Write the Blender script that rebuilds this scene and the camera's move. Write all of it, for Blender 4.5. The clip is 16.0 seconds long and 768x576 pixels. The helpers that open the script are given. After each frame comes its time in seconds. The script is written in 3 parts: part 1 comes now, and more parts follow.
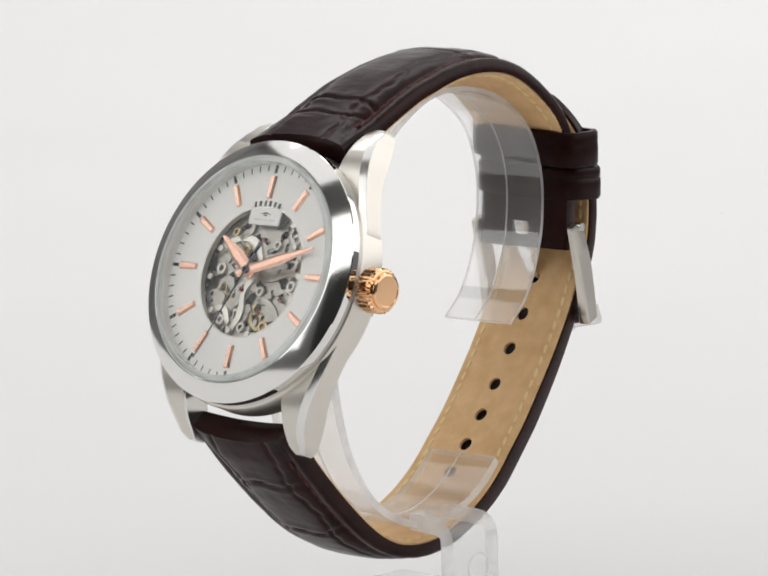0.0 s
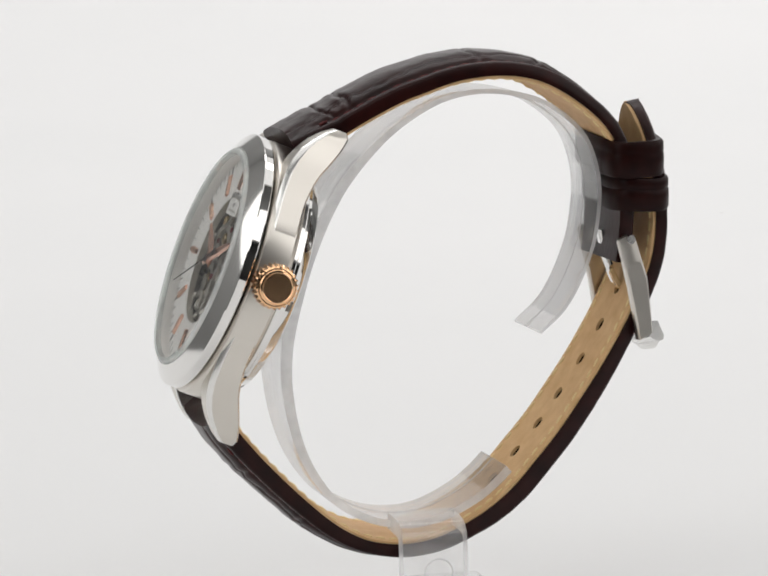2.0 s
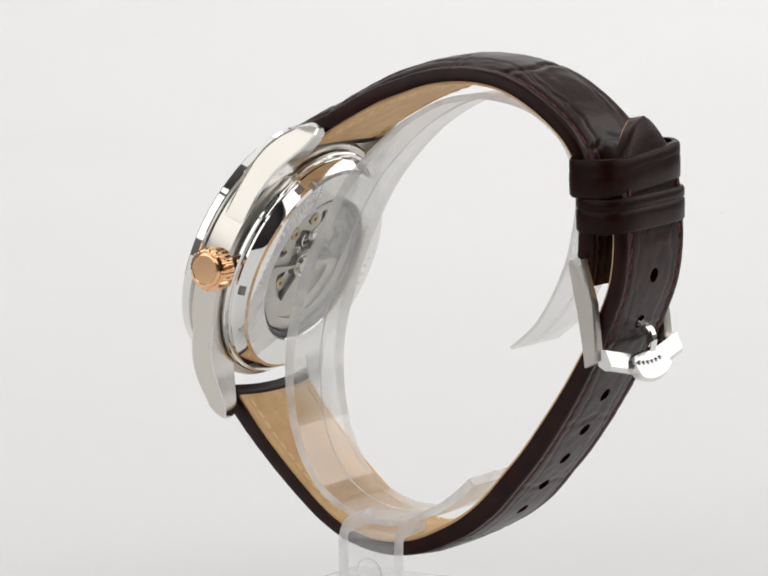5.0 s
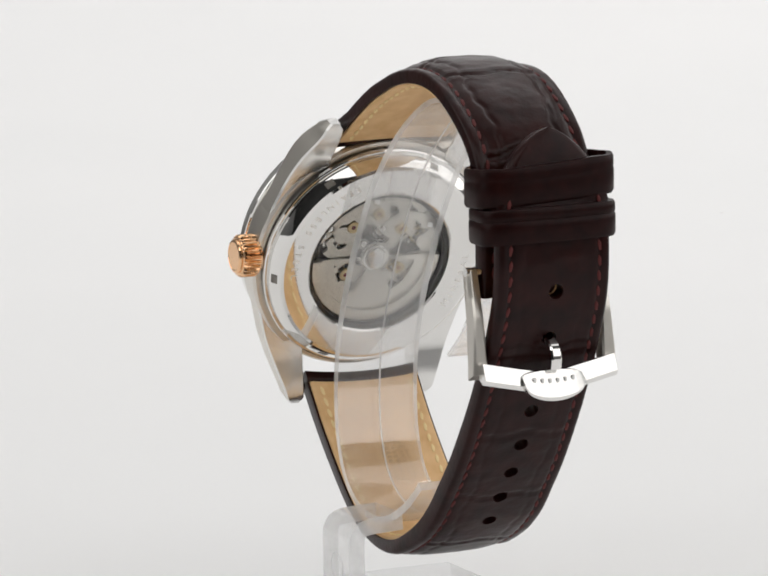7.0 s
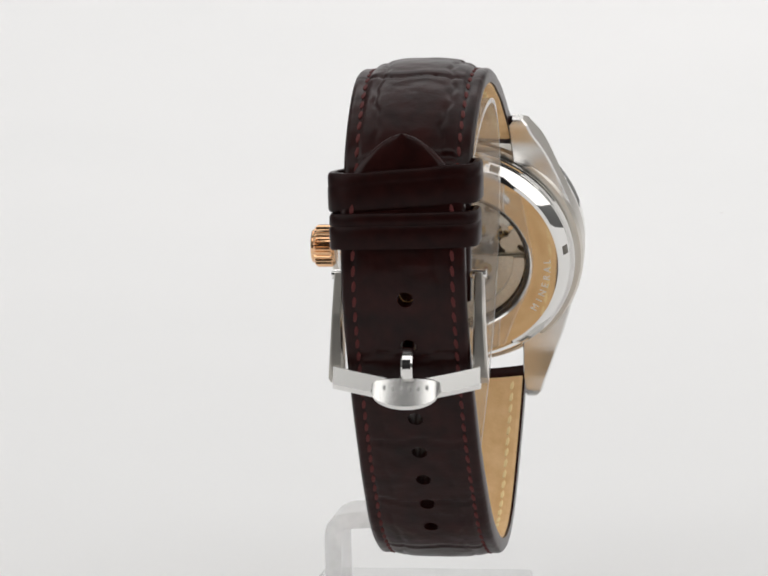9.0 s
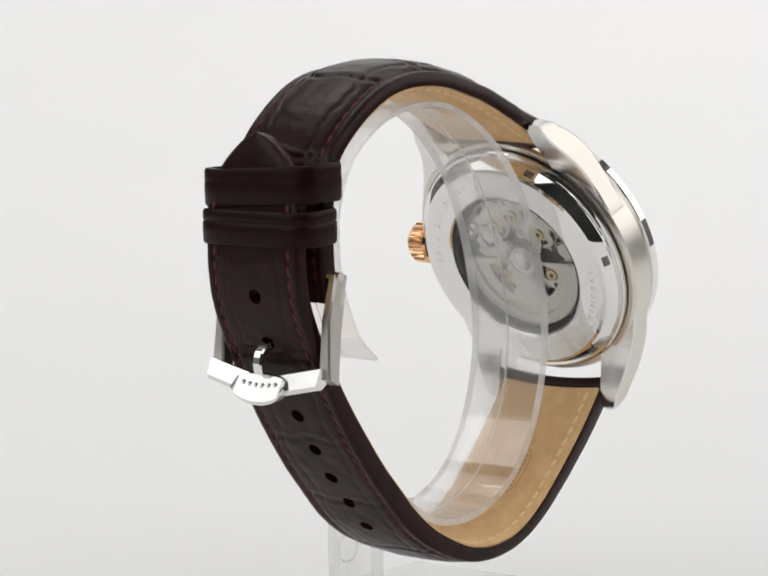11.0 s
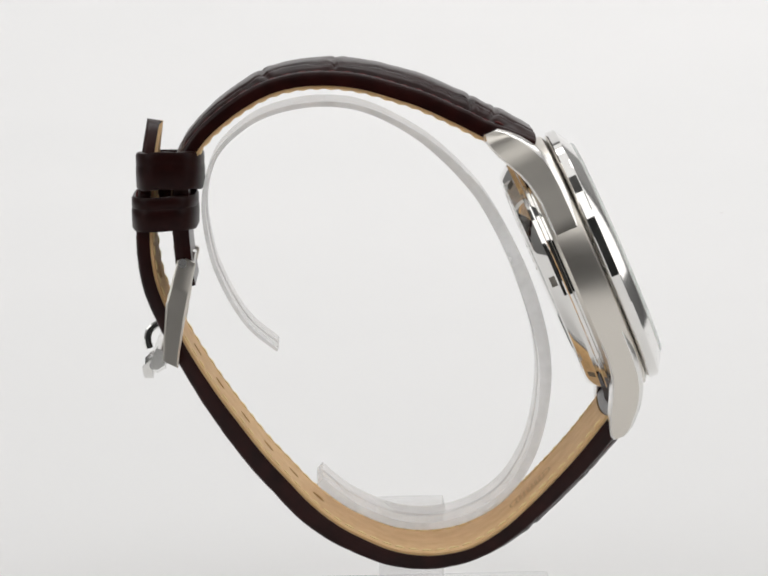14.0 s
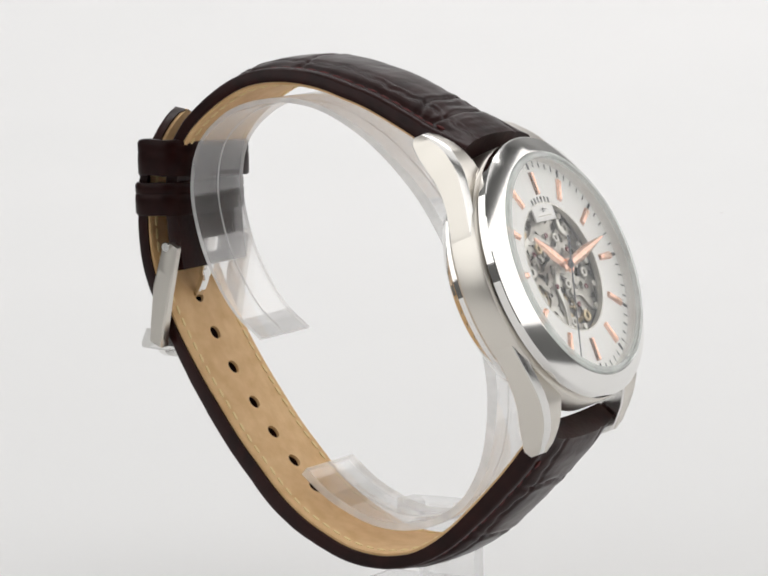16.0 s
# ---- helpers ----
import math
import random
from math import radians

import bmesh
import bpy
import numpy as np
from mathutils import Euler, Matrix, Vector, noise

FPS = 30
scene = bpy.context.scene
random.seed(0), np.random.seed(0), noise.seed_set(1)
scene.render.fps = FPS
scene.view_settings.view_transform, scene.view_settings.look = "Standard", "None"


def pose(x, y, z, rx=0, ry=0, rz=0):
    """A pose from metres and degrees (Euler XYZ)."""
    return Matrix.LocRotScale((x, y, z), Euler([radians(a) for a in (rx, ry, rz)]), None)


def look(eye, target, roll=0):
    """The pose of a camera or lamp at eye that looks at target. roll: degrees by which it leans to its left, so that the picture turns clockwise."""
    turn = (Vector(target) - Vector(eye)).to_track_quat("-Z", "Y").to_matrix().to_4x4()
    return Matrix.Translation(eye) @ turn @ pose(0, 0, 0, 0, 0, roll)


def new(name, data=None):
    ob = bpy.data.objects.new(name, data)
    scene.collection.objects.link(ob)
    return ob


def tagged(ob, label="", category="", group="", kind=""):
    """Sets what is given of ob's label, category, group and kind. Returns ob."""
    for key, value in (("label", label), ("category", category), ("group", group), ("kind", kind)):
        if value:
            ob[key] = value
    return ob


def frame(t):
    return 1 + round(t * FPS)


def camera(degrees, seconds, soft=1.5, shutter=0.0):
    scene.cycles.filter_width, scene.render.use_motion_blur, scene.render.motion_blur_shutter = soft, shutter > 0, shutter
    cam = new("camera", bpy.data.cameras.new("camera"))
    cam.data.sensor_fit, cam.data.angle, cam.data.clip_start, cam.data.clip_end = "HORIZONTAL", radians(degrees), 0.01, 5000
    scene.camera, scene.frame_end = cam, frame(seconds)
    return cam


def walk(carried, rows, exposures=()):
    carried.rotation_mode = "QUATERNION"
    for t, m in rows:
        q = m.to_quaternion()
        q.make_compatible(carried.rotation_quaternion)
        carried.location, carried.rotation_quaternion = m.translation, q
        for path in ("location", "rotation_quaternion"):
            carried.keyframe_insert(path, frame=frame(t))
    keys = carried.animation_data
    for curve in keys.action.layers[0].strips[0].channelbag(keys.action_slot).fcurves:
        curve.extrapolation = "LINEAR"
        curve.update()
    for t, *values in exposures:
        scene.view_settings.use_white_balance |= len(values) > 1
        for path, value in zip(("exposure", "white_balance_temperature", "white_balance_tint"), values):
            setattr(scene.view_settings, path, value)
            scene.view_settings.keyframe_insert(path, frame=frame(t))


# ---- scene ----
# A wrist watch on a clear display stand turns on the spot in a small white photo studio.
# Lengths below are in millimetres until a mesh is made.

# ---- camera ----
TABLE = 128.0                       # lens height over the table, mm
cam = camera(12.0186, 16.0, soft=1.9)
EYE = pose(-0.003807, -0.564215, TABLE / 1000, 90 - 7.4504, 0, 0) @ pose(0, 0, 0, 0, 0, -1.094)
walk(cam, [(0.0, EYE), (16.0, EYE)])

TURN_RATE = -16.1148                # degrees a second, clockwise from above
TURN_START = 46.679                 # heading of the watch at the start


def heading(t):
    return TURN_START + TURN_RATE * t


# ---- light ----
world = bpy.data.worlds.new("studio_world")
world.use_nodes = True
world.node_tree.nodes["Background"].inputs[0].default_value = (1.0, 1.0, 1.0, 1)
world.node_tree.nodes["Background"].inputs[1].default_value = 0.0
scene.world = world
scene.view_settings.exposure = 0.03


def softbox(name, eye, target, wide, high, watts, colour):
    lamp = bpy.data.lights.new(name, "AREA")
    lamp.shape, lamp.size, lamp.size_y = "RECTANGLE", wide, high
    lamp.energy, lamp.color = watts, colour
    ob = new(name, lamp)
    ob.matrix_world = look(eye, target)
    return ob


softbox("softbox_overhead", (0.0, 0.58, 1.62), (0, 0.52, 0), 2.3, 1.6, 9.8, (1.0, 0.99, 0.98))
softbox("softbox_side", (-1.2, -0.30, 0.62), (0, -0.05, 0.12), 1.7, 1.05, 7.5, (1.0, 1.0, 0.99))
softbox("softbox_side", (1.2, -0.05, 0.55), (0, -0.05, 0.14), 2.6, 1.2, 13.4, (1.0, 0.985, 0.978))
softbox("softbox_front", (0.0, -1.05, 1.35), (0, 0.0, 0.08), 2.4, 0.75, 7.6, (1.0, 0.99, 0.975))
softbox("softbox_backdrop", (0.1, 0.70, 1.3), (0.1, 1.35, 0.15), 1.6, 0.4, 6.0, (1.0, 0.985, 0.99))


# ---- materials ----
def material(name, colour, rough=0.5, metal=0.0, **more):
    m = bpy.data.materials.new(name)
    m.use_nodes = True
    b = m.node_tree.nodes["Principled BSDF"]
    b.inputs["Base Color"].default_value = (*colour, 1)
    b.inputs["Roughness"].default_value = rough
    b.inputs["Metallic"].default_value = metal
    for key, value in more.items():
        b.inputs[key.replace("_", " ")].default_value = value
    return m


def node(m, kind, **values):
    n = m.node_tree.nodes.new(kind)
    for key, value in values.items():
        if key in n.inputs:
            n.inputs[key].default_value = value
    return n


def link(m, a, b):
    m.node_tree.links.new(a, b)


def texture(m, scale, detail=4.0, stretch=None, kind="ShaderNodeTexNoise"):
    co = node(m, "ShaderNodeTexCoord")
    tex = node(m, kind, Scale=scale)
    if "Detail" in tex.inputs:
        tex.inputs["Detail"].default_value = detail
    if stretch:
        mp = node(m, "ShaderNodeMapping")
        mp.inputs["Scale"].default_value = stretch
        link(m, co.outputs["Object"], mp.inputs["Vector"])
        link(m, mp.outputs["Vector"], tex.inputs["Vector"])
    else:
        link(m, co.outputs["Object"], tex.inputs["Vector"])
    return tex


def bsdf(m):
    return m.node_tree.nodes["Principled BSDF"]


def vary(m, tex, low, high, socket="Base Color", a=0.3, b=0.7, out=0):
    ramp = node(m, "ShaderNodeValToRGB")
    ramp.color_ramp.elements[0].position, ramp.color_ramp.elements[1].position = a, b
    ramp.color_ramp.elements[0].color = (*low, 1) if isinstance(low, tuple) else (low, low, low, 1)
    ramp.color_ramp.elements[1].color = (*high, 1) if isinstance(high, tuple) else (high, high, high, 1)
    link(m, tex.outputs[out], ramp.inputs[0])
    link(m, ramp.outputs[0], bsdf(m).inputs[socket])
    return ramp


def bump(m, tex, depth, strength=1.0, before=None, out=0):
    b = node(m, "ShaderNodeBump", Strength=strength, Distance=depth)
    link(m, tex.outputs[out], b.inputs["Height"])
    if before:
        link(m, before.outputs[0], b.inputs["Normal"])
    link(m, b.outputs[0], bsdf(m).inputs["Normal"])
    return b


PAPER = material("white_paper", (0.80, 0.80, 0.80), 0.75)
vary(PAPER, texture(PAPER, 3.0), (0.785, 0.787, 0.785), (0.815, 0.812, 0.81))
bump(PAPER, texture(PAPER, 900.0), 0.00005, 0.3)
WALL = material("grey_wall_paint", (0.31, 0.31, 0.31), 0.8)
vary(WALL, texture(WALL, 2.0), (0.28, 0.28, 0.277), (0.34, 0.34, 0.335))
FLECK_GREY = material("pale_grey_fleck", (0.62, 0.61, 0.60), 0.8)
FLOOR = material("dark_floor_vinyl", (0.03, 0.03, 0.03), 0.7)
vary(FLOOR, texture(FLOOR, 4.0), (0.022, 0.022, 0.023), (0.035, 0.034, 0.033))

BRUSHED = material("brushed_steel", (0.70, 0.665, 0.61), 0.30, 1.0)
_t = texture(BRUSHED, 9000.0, 2.0, (0.02, 0.02, 1.0))
vary(BRUSHED, _t, 0.29, 0.34, "Roughness")
bump(BRUSHED, _t, 0.000003, 0.07)
POLISHED = material("polished_steel", (0.82, 0.81, 0.79), 0.04, 1.0)
_t = texture(POLISHED, 300.0)
vary(POLISHED, _t, 0.035, 0.055, "Roughness")
MIRROR = material("mirror_polished_steel", (0.83, 0.82, 0.80), 0.08, 1.0)
vary(MIRROR, texture(MIRROR, 4000.0, 2.0), 0.095, 0.115, "Roughness")
SATIN = material("satin_polished_steel", (0.80, 0.79, 0.77), 0.17, 1.0)
vary(SATIN, texture(SATIN, 5000.0, 2.0), 0.20, 0.23, "Roughness")
MOVEMENT = material("movement_steel", (0.66, 0.64, 0.59), 0.34, 0.9)
_t = texture(MOVEMENT, 2500.0, 3.0)
vary(MOVEMENT, _t, (0.60, 0.58, 0.53), (0.70, 0.68, 0.63))
# dark plate tone; on the key slots it stands in for the shade inside them
MOVEMENT_DARK = material("dark_plate_and_slot_shade", (0.10, 0.095, 0.085), 0.4, 0.9)
vary(MOVEMENT_DARK, texture(MOVEMENT_DARK, 800.0), (0.10, 0.092, 0.08), (0.24, 0.225, 0.20))
BRASS = material("brass", (0.58, 0.46, 0.27), 0.3, 1.0)
MOVEMENT_GREY = material("grey_movement_steel", (0.44, 0.42, 0.38), 0.36, 0.85)
vary(MOVEMENT_GREY, texture(MOVEMENT_GREY, 1200.0), (0.36, 0.345, 0.31), (0.52, 0.495, 0.45))
JEWEL = material("ruby_jewel", (0.20, 0.05, 0.06), 0.12)
ROSE = material("rose_gold", (0.90, 0.56, 0.32), 0.16, 1.0)
vary(ROSE, texture(ROSE, 1500.0), 0.12, 0.15, "Roughness")
ROSE_HAND = material("rose_gold_hand", (0.88, 0.54, 0.41), 0.24, 0.9)
DIAL = material("silver_white_dial", (0.86, 0.86, 0.85), 0.35, 0.0)
vary(DIAL, texture(DIAL, 2200.0), (0.93, 0.92, 0.895), (0.95, 0.94, 0.915))
INK = material("black_print", (0.02, 0.02, 0.022), 0.5)
BLUED = material("blued_steel", (0.03, 0.033, 0.05), 0.25, 0.8)
ENGRAVED = material("etched_steel", (0.85, 0.84, 0.82), 0.55, 0.9)

LEATHER = material("dark_brown_leather", (0.016, 0.006, 0.005), 0.28)
_n = texture(LEATHER, 260.0, 6.0)
vary(LEATHER, _n, (0.0100, 0.0020, 0.0018), (0.025, 0.0046, 0.0038))
_v = texture(LEATHER, 900.0, kind="ShaderNodeTexVoronoi")
_b = bump(LEATHER, _v, 0.00005, 0.3)
_w = texture(LEATHER, 420.0, 5.0, (1.0, 0.25, 1.0))
_b = bump(LEATHER, _w, 0.00014, 0.28, _b)
bump(LEATHER, _n, 0.00012, 0.28, _b)
bsdf(LEATHER).inputs["Specular IOR Level"].default_value = 0.18
LOOP_LEATHER = material("smooth_dark_leather", (0.026, 0.013, 0.011), 0.36)
_n = texture(LOOP_LEATHER, 500.0, 5.0)
vary(LOOP_LEATHER, _n, (0.0095, 0.0021, 0.0019), (0.018, 0.0038, 0.0032))
bsdf(LOOP_LEATHER).inputs["Specular IOR Level"].default_value = 0.11
bump(LOOP_LEATHER, _n, 0.0001, 0.3)
LINING = material("tan_leather_lining", (0.60, 0.40, 0.20), 0.6)
_n = texture(LINING, 350.0, 7.0)
vary(LINING, _n, (0.69, 0.43, 0.195), (0.81, 0.545, 0.28))
bump(LINING, texture(LINING, 1600.0), 0.0001, 0.4)
THREAD = material("oxblood_thread", (0.085, 0.008, 0.007), 0.75)
TAN_THREAD = material("straw_thread", (0.86, 0.68, 0.36), 0.7)
STAMP = material("pressed_stamp", (0.55, 0.36, 0.16), 0.6)


def clear_sheet(name, haze, tint, base=0.04, rough=0.03, blur=0.0):
    """Clear plastic or thin glass: straight view through, gloss that grows to grazing, a little milky scatter."""
    m = bpy.data.materials.new(name)
    m.use_nodes = True
    t = m.node_tree
    t.nodes.remove(t.nodes["Principled BSDF"])

    def calc(operation, a, value):
        n = node(m, "ShaderNodeMath")
        n.operation = operation
        link(m, a, n.inputs[0])
        n.inputs[1].default_value = value
        return n.outputs[0]

    facing = node(m, "ShaderNodeLayerWeight", Blend=0.5).outputs["Facing"]
    gloss_amount = calc("ADD", calc("MULTIPLY", calc("POWER", facing, 4.5), 0.6), base)
    clear = node(m, "ShaderNodeBsdfTransparent", Color=(*tint, 1))
    gloss = node(m, "ShaderNodeBsdfGlossy", Roughness=rough)
    body = clear.outputs[0]
    if blur:
        bent = node(m, "ShaderNodeBsdfRefraction", Roughness=blur, IOR=1.12, Color=(*tint, 1))
        both = node(m, "ShaderNodeMixShader", Fac=0.2)
        link(m, body, both.inputs[1])
        link(m, bent.outputs[0], both.inputs[2])
        body = both.outputs[0]
    if haze:
        milk = node(m, "ShaderNodeBsdfTranslucent", Color=(0.98, 0.98, 0.98, 1))
        white = node(m, "ShaderNodeBsdfDiffuse", Color=(0.98, 0.98, 0.98, 1))
        half = node(m, "ShaderNodeMixShader", Fac=0.5)
        link(m, milk.outputs[0], half.inputs[1])
        link(m, white.outputs[0], half.inputs[2])
        mix = node(m, "ShaderNodeMixShader")
        link(m, calc("MULTIPLY", texture(m, 120.0, 5.0).outputs[0], 2 * haze), mix.inputs[0])
        link(m, body, mix.inputs[1])
        link(m, half.outputs[0], mix.inputs[2])
        body = mix.outputs[0]
    top = node(m, "ShaderNodeMixShader")
    link(m, gloss_amount, top.inputs[0])
    link(m, body, top.inputs[1])
    link(m, gloss.outputs[0], top.inputs[2])
    link(m, top.outputs[0], t.nodes["Material Output"].inputs[0])
    return m


CRYSTAL = clear_sheet("watch_crystal", 0.0, (0.998, 0.998, 0.995), 0.025)
ACRYLIC = clear_sheet("clear_acrylic", 0.075, (1.0, 1.0, 1.0), 0.10, 0.05, 0.22)
ACRYLIC_LEG = clear_sheet("thick_clear_acrylic", 0.12, (0.993, 0.993, 0.993), 0.05, 0.08)
GLASS_EDGE = clear_sheet("ground_glass_edge", 0.45, (0.86, 0.90, 0.88), 0.06, 0.05)
ACRYLIC_EDGE = clear_sheet("frosted_acrylic_edge", 0.5, (1.0, 1.0, 1.0), 0.12, 0.2)


# ---- mesh helpers ----
def part(name, bm, mats, parent=None, label="", m=None, smooth=35):
    """Links a bmesh given in millimetres as one mesh object under a thing or a part."""
    if m is not None:
        bm.transform(m)
    bm.transform(Matrix.Diagonal((0.001, 0.001, 0.001, 1)))
    me = bpy.data.meshes.new(name)
    bmesh.ops.recalc_face_normals(bm, faces=bm.faces)
    bm.to_mesh(me)
    bm.free()
    for mat in mats if isinstance(mats, (list, tuple)) else [mats]:
        me.materials.append(mat)
    if smooth:
        me.polygons.foreach_set("use_smooth", [True] * len(me.polygons))
        me.set_sharp_from_angle(angle=radians(smooth))
    ob = new(name, me)
    if parent is not None:
        ob.parent = parent
    if label:
        tagged(ob, label)
    return ob


def revolve(profile, steps=96, closed=True):
    """Turns a profile of (radius, height) round z."""
    bm = bmesh.new()
    rings = []
    for r, h in profile:
        if r < 1e-6:
            rings.append([bm.verts.new((0, 0, h))])
        else:
            rings.append([bm.verts.new((r * math.cos(2 * math.pi * i / steps), r * math.sin(2 * math.pi * i / steps), h)) for i in range(steps)])
    pairs = list(zip(rings, rings[1:])) + ([(rings[-1], rings[0])] if closed else [])
    for p, q in pairs:
        for i in range(steps):
            j = (i + 1) % steps
            vs = [p[i % len(p)], p[j % len(p)], q[j % len(q)], q[i % len(q)]]
            seen = []
            for v in vs:
                if v not in seen:
                    seen.append(v)
            if len(seen) > 2:
                bm.faces.new(seen)
    return bm


def slab(outline, low, high, bevel=0.0):
    """A flat plate from an outline of (x, y), between two heights, with its edges broken."""
    bm = bmesh.new()
    lo = [bm.verts.new((x, y, low)) for x, y in outline]
    hi = [bm.verts.new((x, y, high)) for x, y in outline]
    n = len(outline)
    bm.faces.new(lo[::-1])
    bm.faces.new(hi)
    for i in range(n):
        bm.faces.new([lo[i], lo[(i + 1) % n], hi[(i + 1) % n], hi[i]])
    if bevel:
        edges = [e for e in bm.edges if abs(e.verts[0].co.z - e.verts[1].co.z) < 1e-6]
        bmesh.ops.bevel(bm, geom=edges, offset=bevel, segments=2, profile=0.5, affect="EDGES")
    return bm


def box(x0, x1, y0, y1, z0, z1, bevel=0.0, segments=2):
    bm = bmesh.new()
    bmesh.ops.create_cube(bm, size=1)
    bm.transform(Matrix.Translation(((x0 + x1) / 2, (y0 + y1) / 2, (z0 + z1) / 2)) @ Matrix.Diagonal((x1 - x0, y1 - y0, z1 - z0, 1)))
    if bevel:
        bmesh.ops.bevel(bm, geom=list(bm.edges), offset=bevel, segments=segments, profile=0.5, affect="EDGES")
    return bm


def sweep(sections, caps=True):
    """Skins equal rings of points, one after another."""
    bm = bmesh.new()
    rings = [[bm.verts.new(p) for p in ring] for ring in sections]
    for p, q in zip(rings, rings[1:]):
        for i in range(len(p)):
            j = (i + 1) % len(p)
            bm.faces.new([p[i], p[j], q[j], q[i]])
    if caps:
        bm.faces.new(rings[0][::-1])
        bm.faces.new(rings[-1])
    return bm


def merge(*parts):
    bm = bmesh.new()
    for p in parts:
        me = bpy.data.meshes.new("temporary")
        p.to_mesh(me)
        p.free()
        bm.from_mesh(me)
        bpy.data.meshes.remove(me)
    return bm


class Curve:
    """A smooth plane curve through a few points, by its length."""

    def __init__(self, points, fine=24):
        p = [np.array(q, float) for q in points]
        p = [2 * p[0] - p[1]] + p + [2 * p[-1] - p[-2]]
        out = []
        for a, b, c, d in zip(p, p[1:], p[2:], p[3:]):
            for k in range(fine):
                t = k / fine
                out.append(0.5 * (2 * b + (c - a) * t + (2 * a - 5 * b + 4 * c - d) * t * t + (3 * b - a - 3 * c + d) * t ** 3))
        out.append(p[-2])
        out = np.array(out)
        for _ in range(12):
            out[1:-1] = 0.25 * out[:-2] + 0.5 * out[1:-1] + 0.25 * out[2:]
        self.p = out
        self.s = np.concatenate([[0], np.cumsum(np.hypot(*np.diff(out, axis=0).T))])
        self.length = float(self.s[-1])

    def at(self, s):
        return np.array([np.interp(s, self.s, self.p[:, 0]), np.interp(s, self.s, self.p[:, 1])])

    def frame_at(self, s):
        """Point, direction and left normal."""
        d = self.at(min(s + 0.3, self.length)) - self.at(max(s - 0.3, 0))
        d = d / np.hypot(*d)
        return self.at(s), d, np.array([-d[1], d[0]])

    def near(self, u, z):
        return float(self.s[np.argmin(np.hypot(self.p[:, 0] - u, self.p[:, 1] - z))])


# ---- the studio ----
FLECK = (102.5, 573.0, 1.0)      # a mark on the paper, mm


def studio():
    pts = [(-0.30, 0.0), (0.1, 0.0), (0.55, 0.0), (0.9, 0.03), (1.15, 0.12), (1.32, 0.28), (1.4, 0.5), (1.42, 0.9), (1.42, 1.5)]
    c = Curve(pts)
    n = 60
    rows = [c.at(c.length * i / n) for i in range(n + 1)]
    bm = bmesh.new()
    grid = [[bm.verts.new((x * 1000, y * 1000, z * 1000)) for x in (-0.5, -0.2, 0.2, 0.5)] for y, z in rows]
    for p, q in zip(grid, grid[1:]):
        for i in range(3):
            bm.faces.new([p[i], p[i + 1], q[i + 1], q[i]])
    tagged(part("backdrop", bm, PAPER), "seamless white paper sweep behind the watch", "backdrop", kind="structure")
    fleck = revolve([(0, -0.8), (0.75, -0.8), (0.7, 0.02), (0, 0.05)], 12, False)
    part("fleck", fleck, FLECK_GREY, bpy.data.objects["backdrop"], "tiny dark fleck on the paper", Matrix.Translation((FLECK[0], FLECK[1], FLECK[2])))
    walls = {"wall_left": (-1340, -1300, -1640, 1480), "wall_right": (1300, 1340, -1640, 1480), "wall_back": (-1300, 1300, 1440, 1480), "wall_front": (-1300, 1300, -1640, -1600)}
    for name, (x0, x1, y0, y1) in walls.items():
        tagged(part(name, box(x0, x1, y0, y1, -760, 1900), FLOOR if name == "wall_front" else WALL), "plain dark studio wall" if name == "wall_front" else "plain grey studio wall", "wall", kind="structure")
    tagged(part("ceiling", box(-1340, 1340, -1640, 1480, 1900, 1940), WALL), "plain grey studio ceiling", "ceiling", kind="structure")
    tagged(part("floor", box(-1340, 1340, -1640, 1480, -800, -760), FLOOR), "plain dark studio floor far below the paper", "floor", kind="structure")


studio()



# ---- the watch ----
SIDE = 4.963          # the strap's middle plane, mm from the turning axis
watch = tagged(new("wrist_watch"), "steel skeleton watch with dark brown crocodile leather strap on clear stand", "watch")


def place(u, v, z):
    """Watch coordinates: u front to back, v to the nine o'clock side, z below the lens."""
    return (u, v + SIDE, z + TABLE)


TILT, YAW = radians(22.14), radians(0.54)
_n = Vector((-math.cos(TILT) * math.cos(YAW), -math.cos(TILT) * math.sin(YAW), math.sin(TILT)))
_a = Vector((math.sin(YAW), -math.cos(YAW), 0))
_b = _n.cross(_a)
CASE = Matrix.Translation(place(-29.97, -0.505, -68.48)) @ Matrix((_a, _b, _n)).transposed().to_4x4()
# in CASE: x to three o'clock, y to twelve, z out of the dial; the dial's face is z = 0


def turn(degrees):
    return Matrix.Rotation(radians(degrees), 4, "Z")


# -- case --
case = part("case", revolve([(17.3, -1.35), (20.0, -1.35), (20.6, -1.75), (20.7, -2.1), (20.7, -6.1), (20.3, -6.6), (17.3, -6.6)], 128), BRUSHED, watch, "brushed steel case", CASE @ Matrix.Translation((0, -0.25, 0)))


